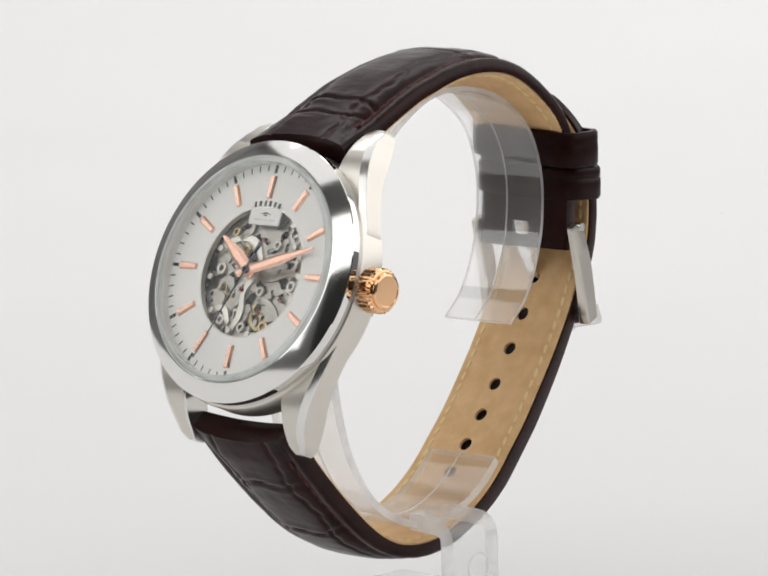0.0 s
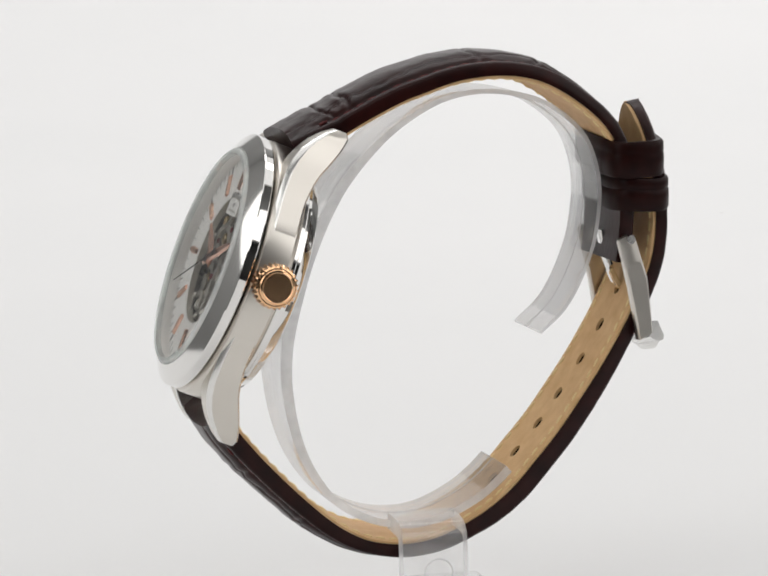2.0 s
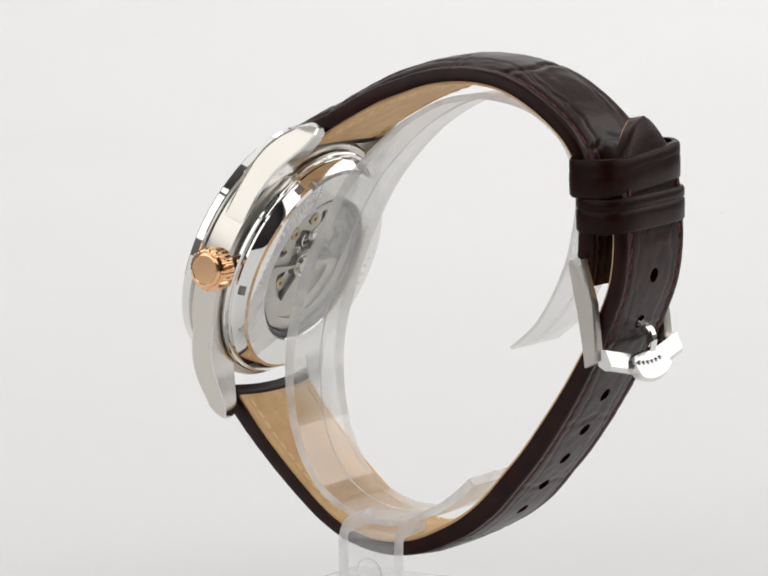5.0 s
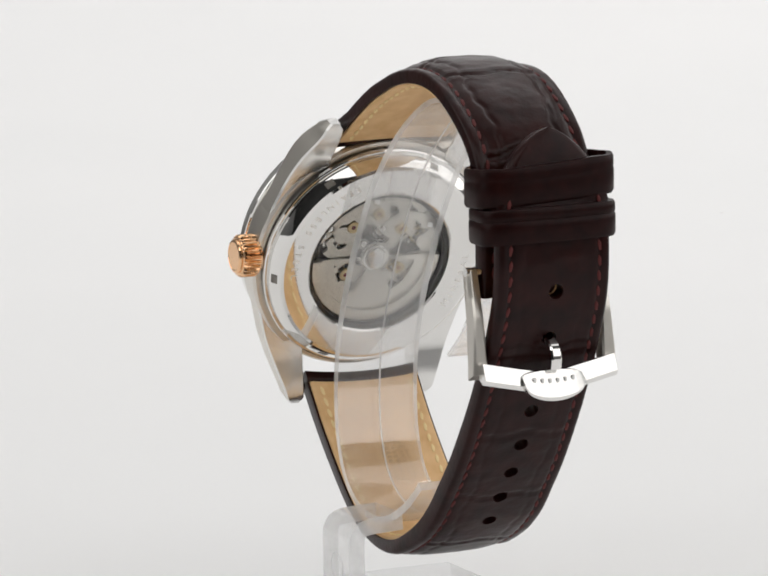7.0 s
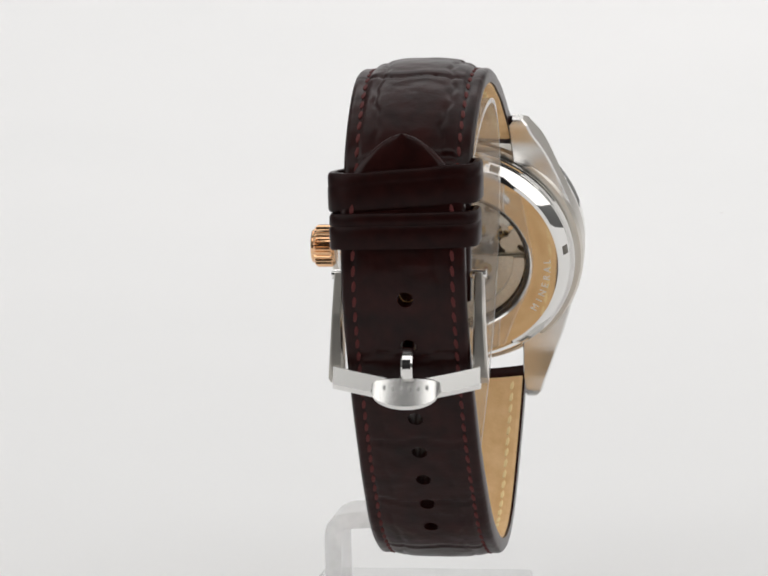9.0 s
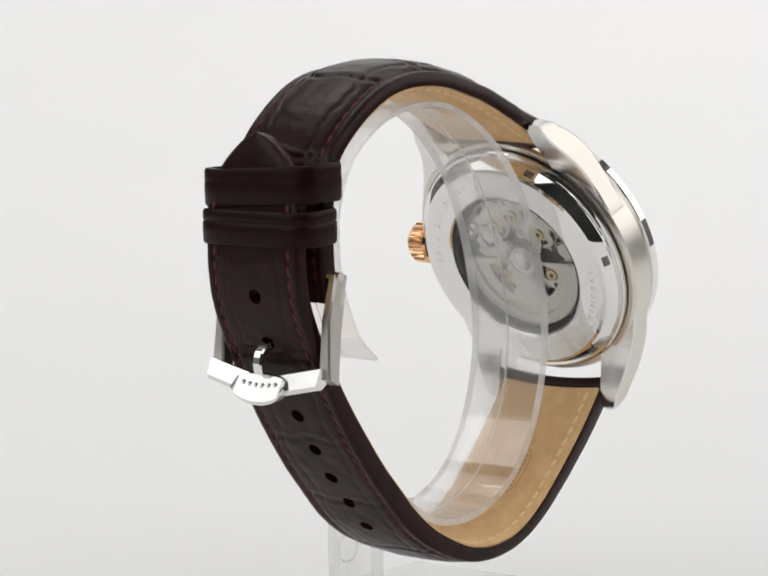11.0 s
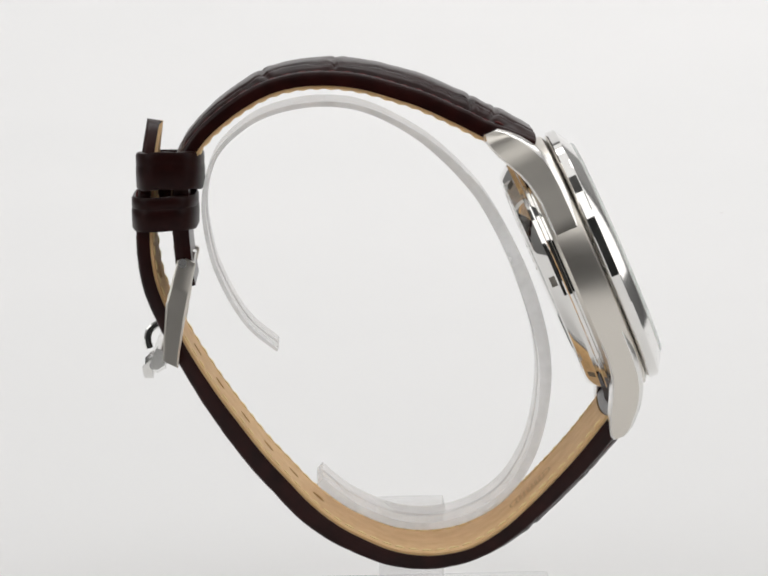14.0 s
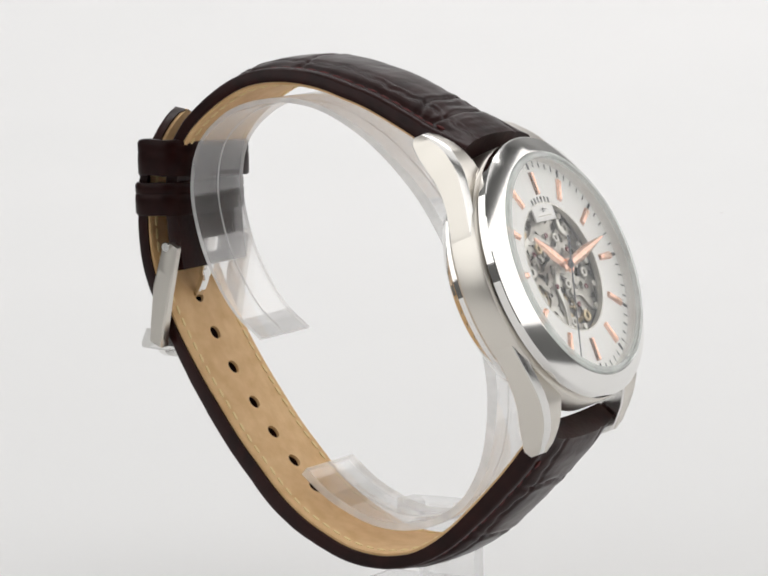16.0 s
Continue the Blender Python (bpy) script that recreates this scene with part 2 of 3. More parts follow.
def lug(sx, sy):
    """One horn of the case, curving down to the strap."""
    rings = []
    for k in range(25):
        f = k / 24
        b = 3.4 + 22.0 * f
        outer = float(np.interp(b, [3.4, 6.2, 8.5, 15, 20, 23, 25.4], [19.2, 19.35, 18.9, 16.9 if sy < 0 else 16.6, 14.9, 13.6, 12.9]))
        inner = 10.15 + (0.0 if b < 24.2 else 0.55 * ((b - 24.2) / 1.2) ** 2)
        outer -= 0.0 if b < 24.4 else 0.5 * (b - 24.4) ** 2
        top = np.interp(b, [5, 14, 17, 19, 21, 22.5, 24, 25, 25.4], [-1.8, -1.85, -2.1, -2.6, -3.5, -4.5, -5.9, -7.0, -7.7])
        low = np.interp(b, [5, 13, 16, 18, 20, 22, 24, 25, 25.4], [-6.2, -6.2, -6.7, -7.4, -8.4, -9.4, -10.1, -10.2, -9.9])
        c = 0.55 if b < 24 else 0.35
        ring = [(inner, low + 0.2), (inner, top - 0.25), (inner + 0.25, top), (outer - c * 1.7, top), (outer - 0.12, top - c), (outer, top - c - 0.2), (outer, low + 0.3), (outer - 0.3, low), (inner + 0.2, low)]
        rings.append([(sx * x, sy * b, z) for x, z in ring])
    return sweep(rings)


for sx in (1, -1):
    for sy in (1, -1):
        horn = lug(sx, sy)
        horn.faces.ensure_lookup_table()
        for k, f in enumerate(horn.faces):
            f.material_index = 0 if k % 9 in (2, 5) and k < 216 else 1
        part("lug", horn, [BRUSHED, SATIN], watch, "curved brushed steel lug with polished chamfer", CASE, 28)

# -- bezel, crystal and rehaut --
ring = revolve([(17.45, -1.2), (20.0, -1.2), (20.5, -0.95), (20.6, -0.8), (20.6, 0.42), (20.5, 0.56), (18.0, 1.98), (17.8, 2.04), (17.62, 1.9), (17.45, 1.2)], 128)
ring.faces.ensure_lookup_table()
for k, f in enumerate(ring.faces):
    f.material_index = 1 if k // 128 in (5, 6, 7) else 0
part("bezel", ring, [POLISHED, MIRROR], watch, "mirror-polished steel bezel", CASE, 16)
part("rehaut", revolve([(17.44, -0.3), (17.44, 1.6), (17.3, 1.6), (16.95, 0.03), (16.95, -0.3)], 128), ENGRAVED, watch, "pale inner flange ring", CASE)
crystal = part("crystal", revolve([(0, 1.7), (16.74, 1.7), (16.74, 2.42), (0, 2.42)], 96, False), CRYSTAL, watch, "clear flat glass", CASE)

part("crystal_edge", revolve([(16.75, 1.62), (17.58, 1.62), (17.58, 2.28), (17.3, 2.5), (16.95, 2.56), (16.75, 2.52)], 96), GLASS_EDGE, crystal, "ground grey-green rim of the glass", CASE, 25)

# -- dial --
OPEN = 10.25
dial = part("dial", revolve([(OPEN, 0.0), (16.94, 0.0), (16.94, -0.4), (OPEN, -0.4)], 128), DIAL, watch, "silver-white dial with a cut-out centre", CASE)
part("dial_rim", revolve([(OPEN - 0.12, 0.04), (OPEN + 0.1, 0.04), (OPEN + 0.1, -0.9), (OPEN - 0.12, -0.9)], 96), MOVEMENT, dial, "thin steel edge of the opening", CASE)


def minute_tick(k):
    big = k % 5 == 0
    w, r0, r1 = (0.27, 15.55, 16.85) if big else (0.10, 15.85, 16.8)
    return slab([(-w, r0), (w, r0), (w, r1), (-w, r1)], 0.004, 0.03)


for k in range(60):
    part("minute_mark", minute_tick(k), INK, dial, "", CASE @ turn(-6 * k), 0)


def hour_marker():
    bm = slab([(-0.48, 11.5), (0.48, 11.5), (0.62, 15.1), (-0.62, 15.1)], 0.02, 0.42)
    top = [v for v in bm.verts if v.co.z > 0.3]
    for v in top:
        v.co.x *= 0.55
        v.co.y = 13.3 + (v.co.y - 13.3) * 0.94
    return bm


for k in range(12):
    part("hour_marker", hour_marker(), ROSE_HAND, dial, "applied rose gold baton" if k == 0 else "", CASE @ turn(-30 * k), 0)

# name plate tongue at twelve with emblem and two lines of print as plain shapes
part("name_plate", slab([(-3.15, 7.4), (3.15, 7.4), (3.25, 10.5), (-3.25, 10.5)], -0.3, 0.0, 0.05), DIAL, dial, "small silver tongue under the emblem", CASE)
for k in range(6):
    part("print_bar", slab([(-0.2 - 0.05 * (k % 2), 10.35), (0.22, 10.35), (0.22, 11.2), (-0.2 - 0.05 * (k % 2), 11.2)], 0.005, 0.03), INK, dial, "", CASE @ turn(13.5 - 5.4 * k), 0)
part("emblem", merge(slab([(-1.25, 9.05), (0, 9.4), (1.25, 9.05), (0.5, 9.1), (-0.5, 9.1)], 0.005, 0.03), slab([(-0.45, 8.8), (0.45, 8.8), (0.3, 8.98), (-0.3, 8.98)], 0.005, 0.03)), INK, dial, "small winged emblem", CASE, 0)
part("print_bar", slab([(-2.1, 8.05), (2.1, 8.05), (2.1, 8.28), (-2.1, 8.28)], 0.005, 0.03), MOVEMENT, dial, "", CASE, 0)
for sx in (-1, 1):
    part("print_bar", slab([(sx * 1.0, -16.75), (sx * 2.6, -16.6), (sx * 2.6, -16.4), (sx * 1.0, -16.55)], 0.005, 0.03), INK, dial, "", CASE, 0)


# -- hands, each built pointing to twelve --
def hand_outline(tail, length, w0, w1, w2, z0, z1):
    bm = slab([(-w0, -tail), (w0, -tail), (w1, length * 0.45), (w2, length * 0.97), (0, length), (-w2, length * 0.97), (-w1, length * 0.45)], z0, z1)
    for v in bm.verts:
        if v.co.z > (z0 + z1) / 2:
            v.co.x *= 0.45
    return bm


hour_hand = part("hour_hand", merge(hand_outline(1.4, 8.6, 0.85, 1.15, 0.3, 0.55, 0.85), revolve([(0, 0.5), (1.0, 0.5), (1.0, 0.9), (0, 0.9)], 24, False)), ROSE_HAND, watch, "rose gold tapered hour hand", CASE @ turn(-306), 25)
minute_hand = part("minute_hand", merge(hand_outline(2.0, 13.4, 0.65, 0.95, 0.2, 0.95, 1.2), revolve([(0, 0.9), (0.85, 0.9), (0.85, 1.25), (0, 1.25)], 24, False)), ROSE_HAND, watch, "rose gold tapered minute hand", None, 25)
second_hand = part("second_hand", merge(slab([(-0.17, -4.6), (0.17, -4.6), (0.075, 15.6), (-0.075, 15.6)], 1.32, 1.42), revolve([(0.42, 1.3), (0.66, 1.3), (0.66, 1.44), (0.42, 1.44)], 24), slab([(-0.4, -4.7), (0.4, -4.7), (0.3, -2.6), (-0.3, -2.6)], 1.32, 1.42)), BLUED, watch, "thin dark sweep seconds hand with ring", None, 25)
CASE_M = Matrix.Translation(CASE.translation * 0.001) @ CASE.to_3x3().to_4x4()

# -- movement seen through the dial and the back --
movement = part("movement", revolve([(0, -2.6), (16.5, -2.6), (16.5, -3.6), (0, -3.6)], 64, False), MOVEMENT_DARK, watch, "dark skeletonised mainplate", CASE)


def gear(r, teeth, z0, z1, spokes=4, rim=0.72, tooth=0.1):
    """A toothed wheel with spokes."""
    out = []
    for k in range(teeth):
        for f, rr in ((0.0, r * (1 - tooth)), (0.3, r * (1 - tooth)), (0.5, r), (0.75, r)):
            a = 2 * math.pi * (k + f) / teeth
            out.append((rr * math.cos(a), rr * math.sin(a)))
    bm = bmesh.new()
    n = len(out)
    inner = [(r * rim * math.cos(2 * math.pi * i / n), r * rim * math.sin(2 * math.pi * i / n)) for i in range(n)]
    rows = [[bm.verts.new((x, y, z)) for x, y in ring] for ring, z in ((out, z0), (out, z1), (inner, z1), (inner, z0))]
    for p, q in zip(rows, rows[1:] + rows[:1]):
        for i in range(n):
            bm.faces.new([p[i], p[(i + 1) % n], q[(i + 1) % n], q[i]])
    pieces = [bm, revolve([(0, z0), (r * 0.2, z0), (r * 0.2, z1 + 0.1), (0, z1 + 0.1)], 16, False)]
    for k in range(spokes):
        a = 2 * math.pi * k / spokes
        s = slab([(0, -r * 0.06), (r * rim * 1.05, -r * 0.05), (r * rim * 1.05, r * 0.05), (0, r * 0.06)], z0 + 0.02, z1 - 0.02)
        s.transform(Matrix.Rotation(a, 4, "Z"))
        pieces.append(s)
    return merge(*pieces)


def bridge(points, width, z0, z1):
    """A rounded arm through points, with round ends."""
    c = Curve(points, 8)
    n = max(6, int(c.length / 0.7))
    left, right = [], []
    for k in range(n + 1):
        p, d, w = c.frame_at(c.length * k / n)
        s = width * (0.8 + 0.35 * math.sin(1.3 + 5.1 * k / n) ** 2)
        left.append(tuple(p + w * s))
        right.append(tuple(p - w * s))
    p, d, w = c.frame_at(c.length)
    tip = [tuple(p + width * (math.cos(a) * w + math.sin(a) * d)) for a in np.linspace(0.3, math.pi - 0.3, 5)]
    p, d, w = c.frame_at(0)
    start = [tuple(p - width * (math.cos(a) * w + math.sin(a) * d)) for a in np.linspace(0.3, math.pi - 0.3, 5)]
    return slab(left + tip + right[::-1] + start, z0, z1, 0.07)


def openwork(radius, z0, z1, seed, solid, cell=0.15, level=-0.12, fine=1.0):
    """A plate pierced with many irregular openings; solid spots stay whole."""
    def field(x, y):
        f = 0.8 * noise.noise(Vector((x * 0.6 * fine, y * 0.6 * fine, seed))) + 0.7 * noise.noise(Vector((x * 1.3 * fine, y * 1.3 * fine, seed + 5)))
        for sx, sy, r in solid:
            f = max(f, 1.2 * (r - math.hypot(x - sx, y - sy)) + level)
        return f

    n = int(radius / cell)
    keep = [(i, j) for i in range(-n, n) for j in range(-n, n) if math.hypot((i + 0.5) * cell, (j + 0.5) * cell) < radius and field((i + 0.5) * cell, (j + 0.5) * cell) > level]
    bm = bmesh.new()
    verts = {}

    def vert(i, j):
        if (i, j) not in verts:
            verts[i, j] = bm.verts.new((i * cell, j * cell, z0))
        return verts[i, j]

    for i, j in keep:
        bm.faces.new([vert(i, j), vert(i + 1, j), vert(i + 1, j + 1), vert(i, j + 1)])
    for v in bm.verts:
        if v.is_boundary:
            x, y = v.co.x, v.co.y
            if math.hypot(x, y) > radius - cell:
                k = radius / math.hypot(x, y)
                v.co.x, v.co.y = x * k, y * k
                continue
            f = field(x, y) - level
            g = Vector(((field(x + 0.02, y) - field(x - 0.02, y)) / 0.04, (field(x, y + 0.02) - field(x, y - 0.02)) / 0.04))
            if g.length > 1e-3:
                step = max(-0.7 * cell, min(0.7 * cell, -f / g.length))
                v.co.x, v.co.y = x + g.x / g.length * step, y + g.y / g.length * step
    made = bmesh.ops.extrude_face_region(bm, geom=list(bm.faces))
    for v in made["geom"]:
        if isinstance(v, bmesh.types.BMVert):
            v.co.z = z1
    return bm


def at(x, y, z=0.0):
    return CASE @ Matrix.Translation((x, y, z))


FRONT_BRIDGES = [
    ([(-8.6, 3.5), (-5.0, 5.5), (-1.5, 5.0), (0, 2.5)], 0.55), ([(0, 0), (3.4, -0.8), (6.2, 0.8), (9.2, 0.2)], 0.5),
    ([(0, 0), (-2.0, -3.0), (-1.2, -6.0), (-2.6, -9.3)], 0.5), ([(2.0, -4.0), (4.6, -4.4), (6.2, -6.6), (7.2, -7.0)], 0.5),
    ([(-7.4, -6.4), (-5.0, -5.4), (-3.6, -7.8)], 0.45), ([(-3.8, 8.8), (-2.6, 7.0), (-4.8, 5.4)], 0.45), ([(5.6, 8.0), (4.8, 6.2), (6.6, 4.6)], 0.4)]
for k, (pts, w) in enumerate(FRONT_BRIDGES):
    part("bridge", bridge(pts, w, -1.75 + 0.02 * k, -1.2 + 0.02 * k), MOVEMENT_GREY if k % 2 else MOVEMENT, movement, "openworked steel bridge" if k == 0 else "", CASE)
part("pierced_plate", openwork(10.4, -1.95, -1.55, 3.7, [(x, y, 0.85) for x, y in ((-8.4, 3.4), (8.6, 2.8), (-2.6, -9.2), (7.1, -6.9), (-7.3, -6.3), (0, 0), (0.6, 8.4))], 0.15, -0.16, 0.8), MOVEMENT_GREY, movement, "grey steel plate pierced all over", CASE, 30)
FRONT_GEARS = [(-5.6, 2.9, 2.3, 34, MOVEMENT), (4.8, 2.6, 2.6, 40, MOVEMENT), (2.4, -6.0, 2.7, 30, BRASS), (-6.2, -3.4, 2.1, 30, BRASS), (0.6, 5.4, 1.9, 28, MOVEMENT), (6.4, -3.6, 1.9, 26, MOVEMENT), (-3.2, -7.2, 1.8, 24, MOVEMENT), (-2.2, -2.6, 1.7, 24, MOVEMENT)]
for k, (x, y, r, teeth, mat) in enumerate(FRONT_GEARS):
    part("gear", gear(r, teeth, -2.3 + 0.05 * k, -2.0 + 0.05 * k), mat, movement, "brass toothed wheel" if mat is BRASS else "", at(x, y))
for k, (x, y, r) in enumerate([(-3.3, 3.6, 0.9), (2.9, 4.7, 0.8), (-7.6, 0.4, 1.0), (7.7, -1.4, 0.9), (3.9, -8.0, 1.0), (-5.2, -7.6, 0.9), (-0.6, -8.4, 0.8), (6.6, 5.8, 0.9), (-6.3, 6.3, 0.8), (1.6, -2.6, 0.8)]):
    part("ring_seat", revolve([(r * 0.45, -1.56), (r, -1.56), (r, -1.2), (r * 0.85, -1.1), (r * 0.6, -1.1), (r * 0.45, -1.2)], 24), MOVEMENT if k % 4 else BRASS, movement, "", at(x, y))
SCREWS = [(-8.4, 3.4), (8.6, 2.8), (9.0, 0.2), (-2.6, -9.2), (7.1, -6.9), (-9.2, -1.1), (1.5, -9.5), (-7.3, -6.3), (0.6, 8.4), (-3.7, 8.7), (5.5, 7.8), (8.7, -3.5)]


def screw(r=0.5):
    bm = revolve([(0, 0), (r, 0), (r, 0.22), (r * 0.8, 0.3), (0, 0.3)], 16, False)
    return merge(bm, slab([(-r * 0.85, -0.06), (r * 0.85, -0.06), (r * 0.85, 0.06), (-r * 0.85, 0.06)], 0.29, 0.31))


for k, (x, y) in enumerate(SCREWS):
    part("screw", screw(), MOVEMENT, movement, "", at(x, y, -1.05) @ turn(37 * k))
for x, y in [(0, 5.3), (-5.6, 2.9), (4.8, 2.6), (2.4, -6.0), (-2.2, -2.6), (6.4, -3.6)]:
    part("jewel", revolve([(0, 0), (0.42, 0), (0.42, 0.2), (0.2, 0.12), (0, 0.12)], 16, False), JEWEL, movement, "", at(x, y, -1.15))

# -- crown --
CROWN = CASE @ Matrix.Translation((19.45, 0.1, -4.85)) @ Matrix.Rotation(radians(90), 4, "Y")


def crown_body():
    n = 26
    rings = []
    for h, r, cut in ((0.3, 2.9, 0.0), (0.7, 3.2, 0.0), (0.95, 3.45, 0.34), (3.25, 3.45, 0.34), (3.6, 3.2, 0.1), (3.75, 2.9, 0.0)):
        ring = []
        for k in range(n * 4):
            a = 2 * math.pi * k / (n * 4)
            rr = r - (cut if k % 4 in (0, 1) else 0)
            ring.append((rr * math.cos(a), rr * math.sin(a), h))
        rings.append(ring)
    return sweep(rings)


crown = part("crown", crown_body(), ROSE, watch, "fluted rose gold winding crown", CROWN, 25)
part("crown_cap", revolve([(0, 3.7), (2.75, 3.7), (2.75, 4.0), (2.6, 4.2), (2.3, 4.28), (2.2, 4.2), (0, 4.2)], 48, False), ROSE, crown, "", CROWN)
part("crown_stem", revolve([(0, -0.6), (1.7, -0.6), (1.7, 0.45), (0, 0.45)], 32, False), POLISHED, crown, "", CROWN)

# -- case back --
REAR = CASE @ Matrix.Translation((0, -0.3, -0.6))


def rear_at(x, y, z=0.0):
    return REAR @ Matrix.Translation((x, y, z))


caseback = part("case_back", revolve([(17.2, -5.7), (18.7, -5.7), (18.7, -6.3), (19.3, -6.36), (19.4, -6.45), (19.4, -6.95), (19.2, -7.1), (18.75, -7.12), (18.7, -7.3), (18.7, -7.75), (18.55, -7.95), (17.75, -8.95), (17.4, -9.3), (16.9, -9.52), (13.2, -9.38), (12.6, -9.34), (12.3, -9.1), (12.3, -8.0), (17.2, -8.0)], 128), POLISHED, watch, "polished steel screw case back", REAR, 14)
# nothing is cut: dark blocks flush with the bevel paint the slots' inner shade
for k in range(6):
    part("key_slot", box(-0.8, 0.8, -0.58, 0.58, -0.03, 0.6, 0.06), MOVEMENT_DARK, caseback, "dark flush block painted as a tool slot's shaded recess" if k == 0 else "", REAR @ turn(60 * k + 24) @ Matrix.Translation((0, 18.15, -8.45)) @ Matrix.Rotation(radians(51.3), 4, "X"), 0)
glass = part("back_glass", revolve([(0, -9.25), (12.28, -9.25), (12.28, -8.75), (0, -8.75)], 64, False), CRYSTAL, caseback, "clear display glass", REAR)
part("glass_gasket", revolve([(11.6, -8.6), (12.25, -8.6), (12.25, -7.6), (11.6, -7.6)], 64), INK, caseback, "", REAR)


def letters(text, size, depth=0.02):
    """Raised lettering as a mesh in millimetres, centred, lying in the x-y plane."""
    c = bpy.data.curves.new("lettering", "FONT")
    c.body, c.size, c.extrude, c.align_x, c.align_y = text, size, depth, "CENTER", "CENTER"
    ob = bpy.data.objects.new("lettering", c)
    scene.collection.objects.link(ob)
    me = bpy.data.meshes.new_from_object(ob.evaluated_get(bpy.context.evaluated_depsgraph_get()))
    bm = bmesh.new()
    bm.from_mesh(me)
    bpy.data.objects.remove(ob)
    bpy.data.curves.remove(c)
    bpy.data.meshes.remove(me)
    return bm


def ring_text(text, mid, step):
    """Words round the back, read from behind."""
    pieces = []
    for i, ch in enumerate(text):
        if ch == " ":
            continue
        g = letters(ch, 1.6)
        a = mid + (i - (len(text) - 1) / 2) * step
        g.transform(Matrix.Rotation(radians(a), 4, "Z") @ Matrix.Translation((0, 15.2, 0)) @ Matrix.Rotation(math.pi, 4, "Z"))
        pieces.append(g)
    bm = merge(*pieces)
    bm.transform(Matrix.Translation((0, 0, -9.455)) @ Matrix.Rotation(math.pi, 4, "Y"))
    return bm


part("engraving", ring_text("STAINLESS STEEL", 59, 5.1), ENGRAVED, caseback, "etched words", REAR, 0)
part("engraving", ring_text("MINERAL", -106, 5.6), ENGRAVED, caseback, "etched words", REAR, 0)

# rotor and wheels behind the rear glass
back_plate = part("back_plate", revolve([(0, -4.2), (12.2, -4.2), (12.2, -5.0), (0, -5.0)], 64, False), MOVEMENT_DARK, watch, "darkened steel movement plate", REAR)


def sector(r0, r1, a0, a1, z0, z1, bevel=0.06):
    """A flat piece of a ring between two angles in degrees."""
    n = max(4, int(abs(a1 - a0) / 4))
    angles = [radians(a) for a in np.linspace(a0, a1, n)]
    return slab([(r1 * math.cos(a), r1 * math.sin(a)) for a in angles] + [(r0 * math.cos(a), r0 * math.sin(a)) for a in reversed(angles)], z0, z1, bevel)


def rotor():
    """A half-moon weight: rim, web with two windows, hub."""
    web = [sector(2.62, 7.18, a0, a1, -7.2, -6.75) for a0, a1 in ((180, 189), (240, 300), (351, 360))]
    return merge(sector(7.2, 9.5, 180, 360, -7.2, -6.7), sector(9.52, 11.3, 180, 360, -7.75, -6.7, 0.12), revolve([(0, -6.75), (2.6, -6.75), (2.6, -7.2), (0, -7.2)], 40, False), *web)


part("pierced_plate", openwork(11.4, -6.5, -6.0, 11.3, [(0, 0, 1.6), (-5, 6, 1.6), (6, 4, 1.5), (1, 9, 1.4), (-8.5, 2, 1.2), (9, -2, 1.0)], 0.15, 0.03, 0.6), MOVEMENT, back_plate, "grey steel plate pierced all over", REAR, 30)
part("rotor", rotor(), MOVEMENT, back_plate, "half-moon steel winding rotor", REAR)
part("rotor_hub", revolve([(0, -7.2), (1.7, -7.2), (1.7, -7.7), (1.1, -7.95), (0, -7.95)], 32, False), POLISHED, back_plate, "", REAR)
for k, (x, y, r, teeth, mat) in enumerate([(4.4, 5.4, 2.6, 36, MOVEMENT), (-4.2, 4.6, 2.9, 40, MOVEMENT), (0.2, 7.6, 1.8, 26, BRASS), (7.6, 2.6, 1.6, 24, POLISHED), (-7.8, 2.8, 1.5, 22, BRASS), (-1.0, 3.4, 1.4, 20, POLISHED), (4.6, -3.2, 2.1, 30, BRASS), (-4.8, -2.6, 1.9, 28, BRASS), (2.2, -5.2, 1.3, 20, POLISHED)]):
    part("gear", gear(r, teeth, -5.9 + 0.05 * k, -5.5 + 0.05 * k), mat, back_plate, "", rear_at(x, y))
for k, (pts, w) in enumerate([([(-9.5, 5.0), (-6.4, 7.0), (-2.6, 6.2), (-0.6, 4.6)], 0.9), ([(9.8, 4.2), (7.0, 6.6), (3.2, 8.4), (1.0, 10.2)], 0.9), ([(2.0, 2.2), (4.6, 2.4), (6.0, 4.2), (8.8, 5.6)], 0.7)]):
    part("bridge", bridge(pts, w, -6.6, -6.1), MOVEMENT, back_plate, "", REAR)
for x, y in [(4.6, -3.2), (-4.8, -2.6), (-4.2, 4.6), (4.4, 5.4), (0.2, 7.6)]:
    part("jewel_setting", revolve([(0.4, -6.72), (0.95, -6.72), (1.05, -6.6), (1.05, -6.2), (0.4, -6.2)], 24), BRASS, back_plate, "", rear_at(x, y))
    part("jewel", revolve([(0, -6.6), (0.4, -6.6), (0.4, -6.2), (0, -6.2)], 16, False), JEWEL, back_plate, "", rear_at(x, y))
part("bearing_ring", revolve([(1.85, -7.2), (2.25, -7.2), (2.2, -7.32), (1.9, -7.32)], 40), POLISHED, back_plate, "", REAR)
for x, y in [(-9.2, 5.0), (9.5, 4.3), (1.0, 10.0), (8.6, 5.5), (2.2, 2.3), (-0.8, 4.8)]:
    part("screw", screw(0.55), POLISHED, back_plate, "", rear_at(x, y, -6.55) @ Matrix.Rotation(math.pi, 4, "X"))


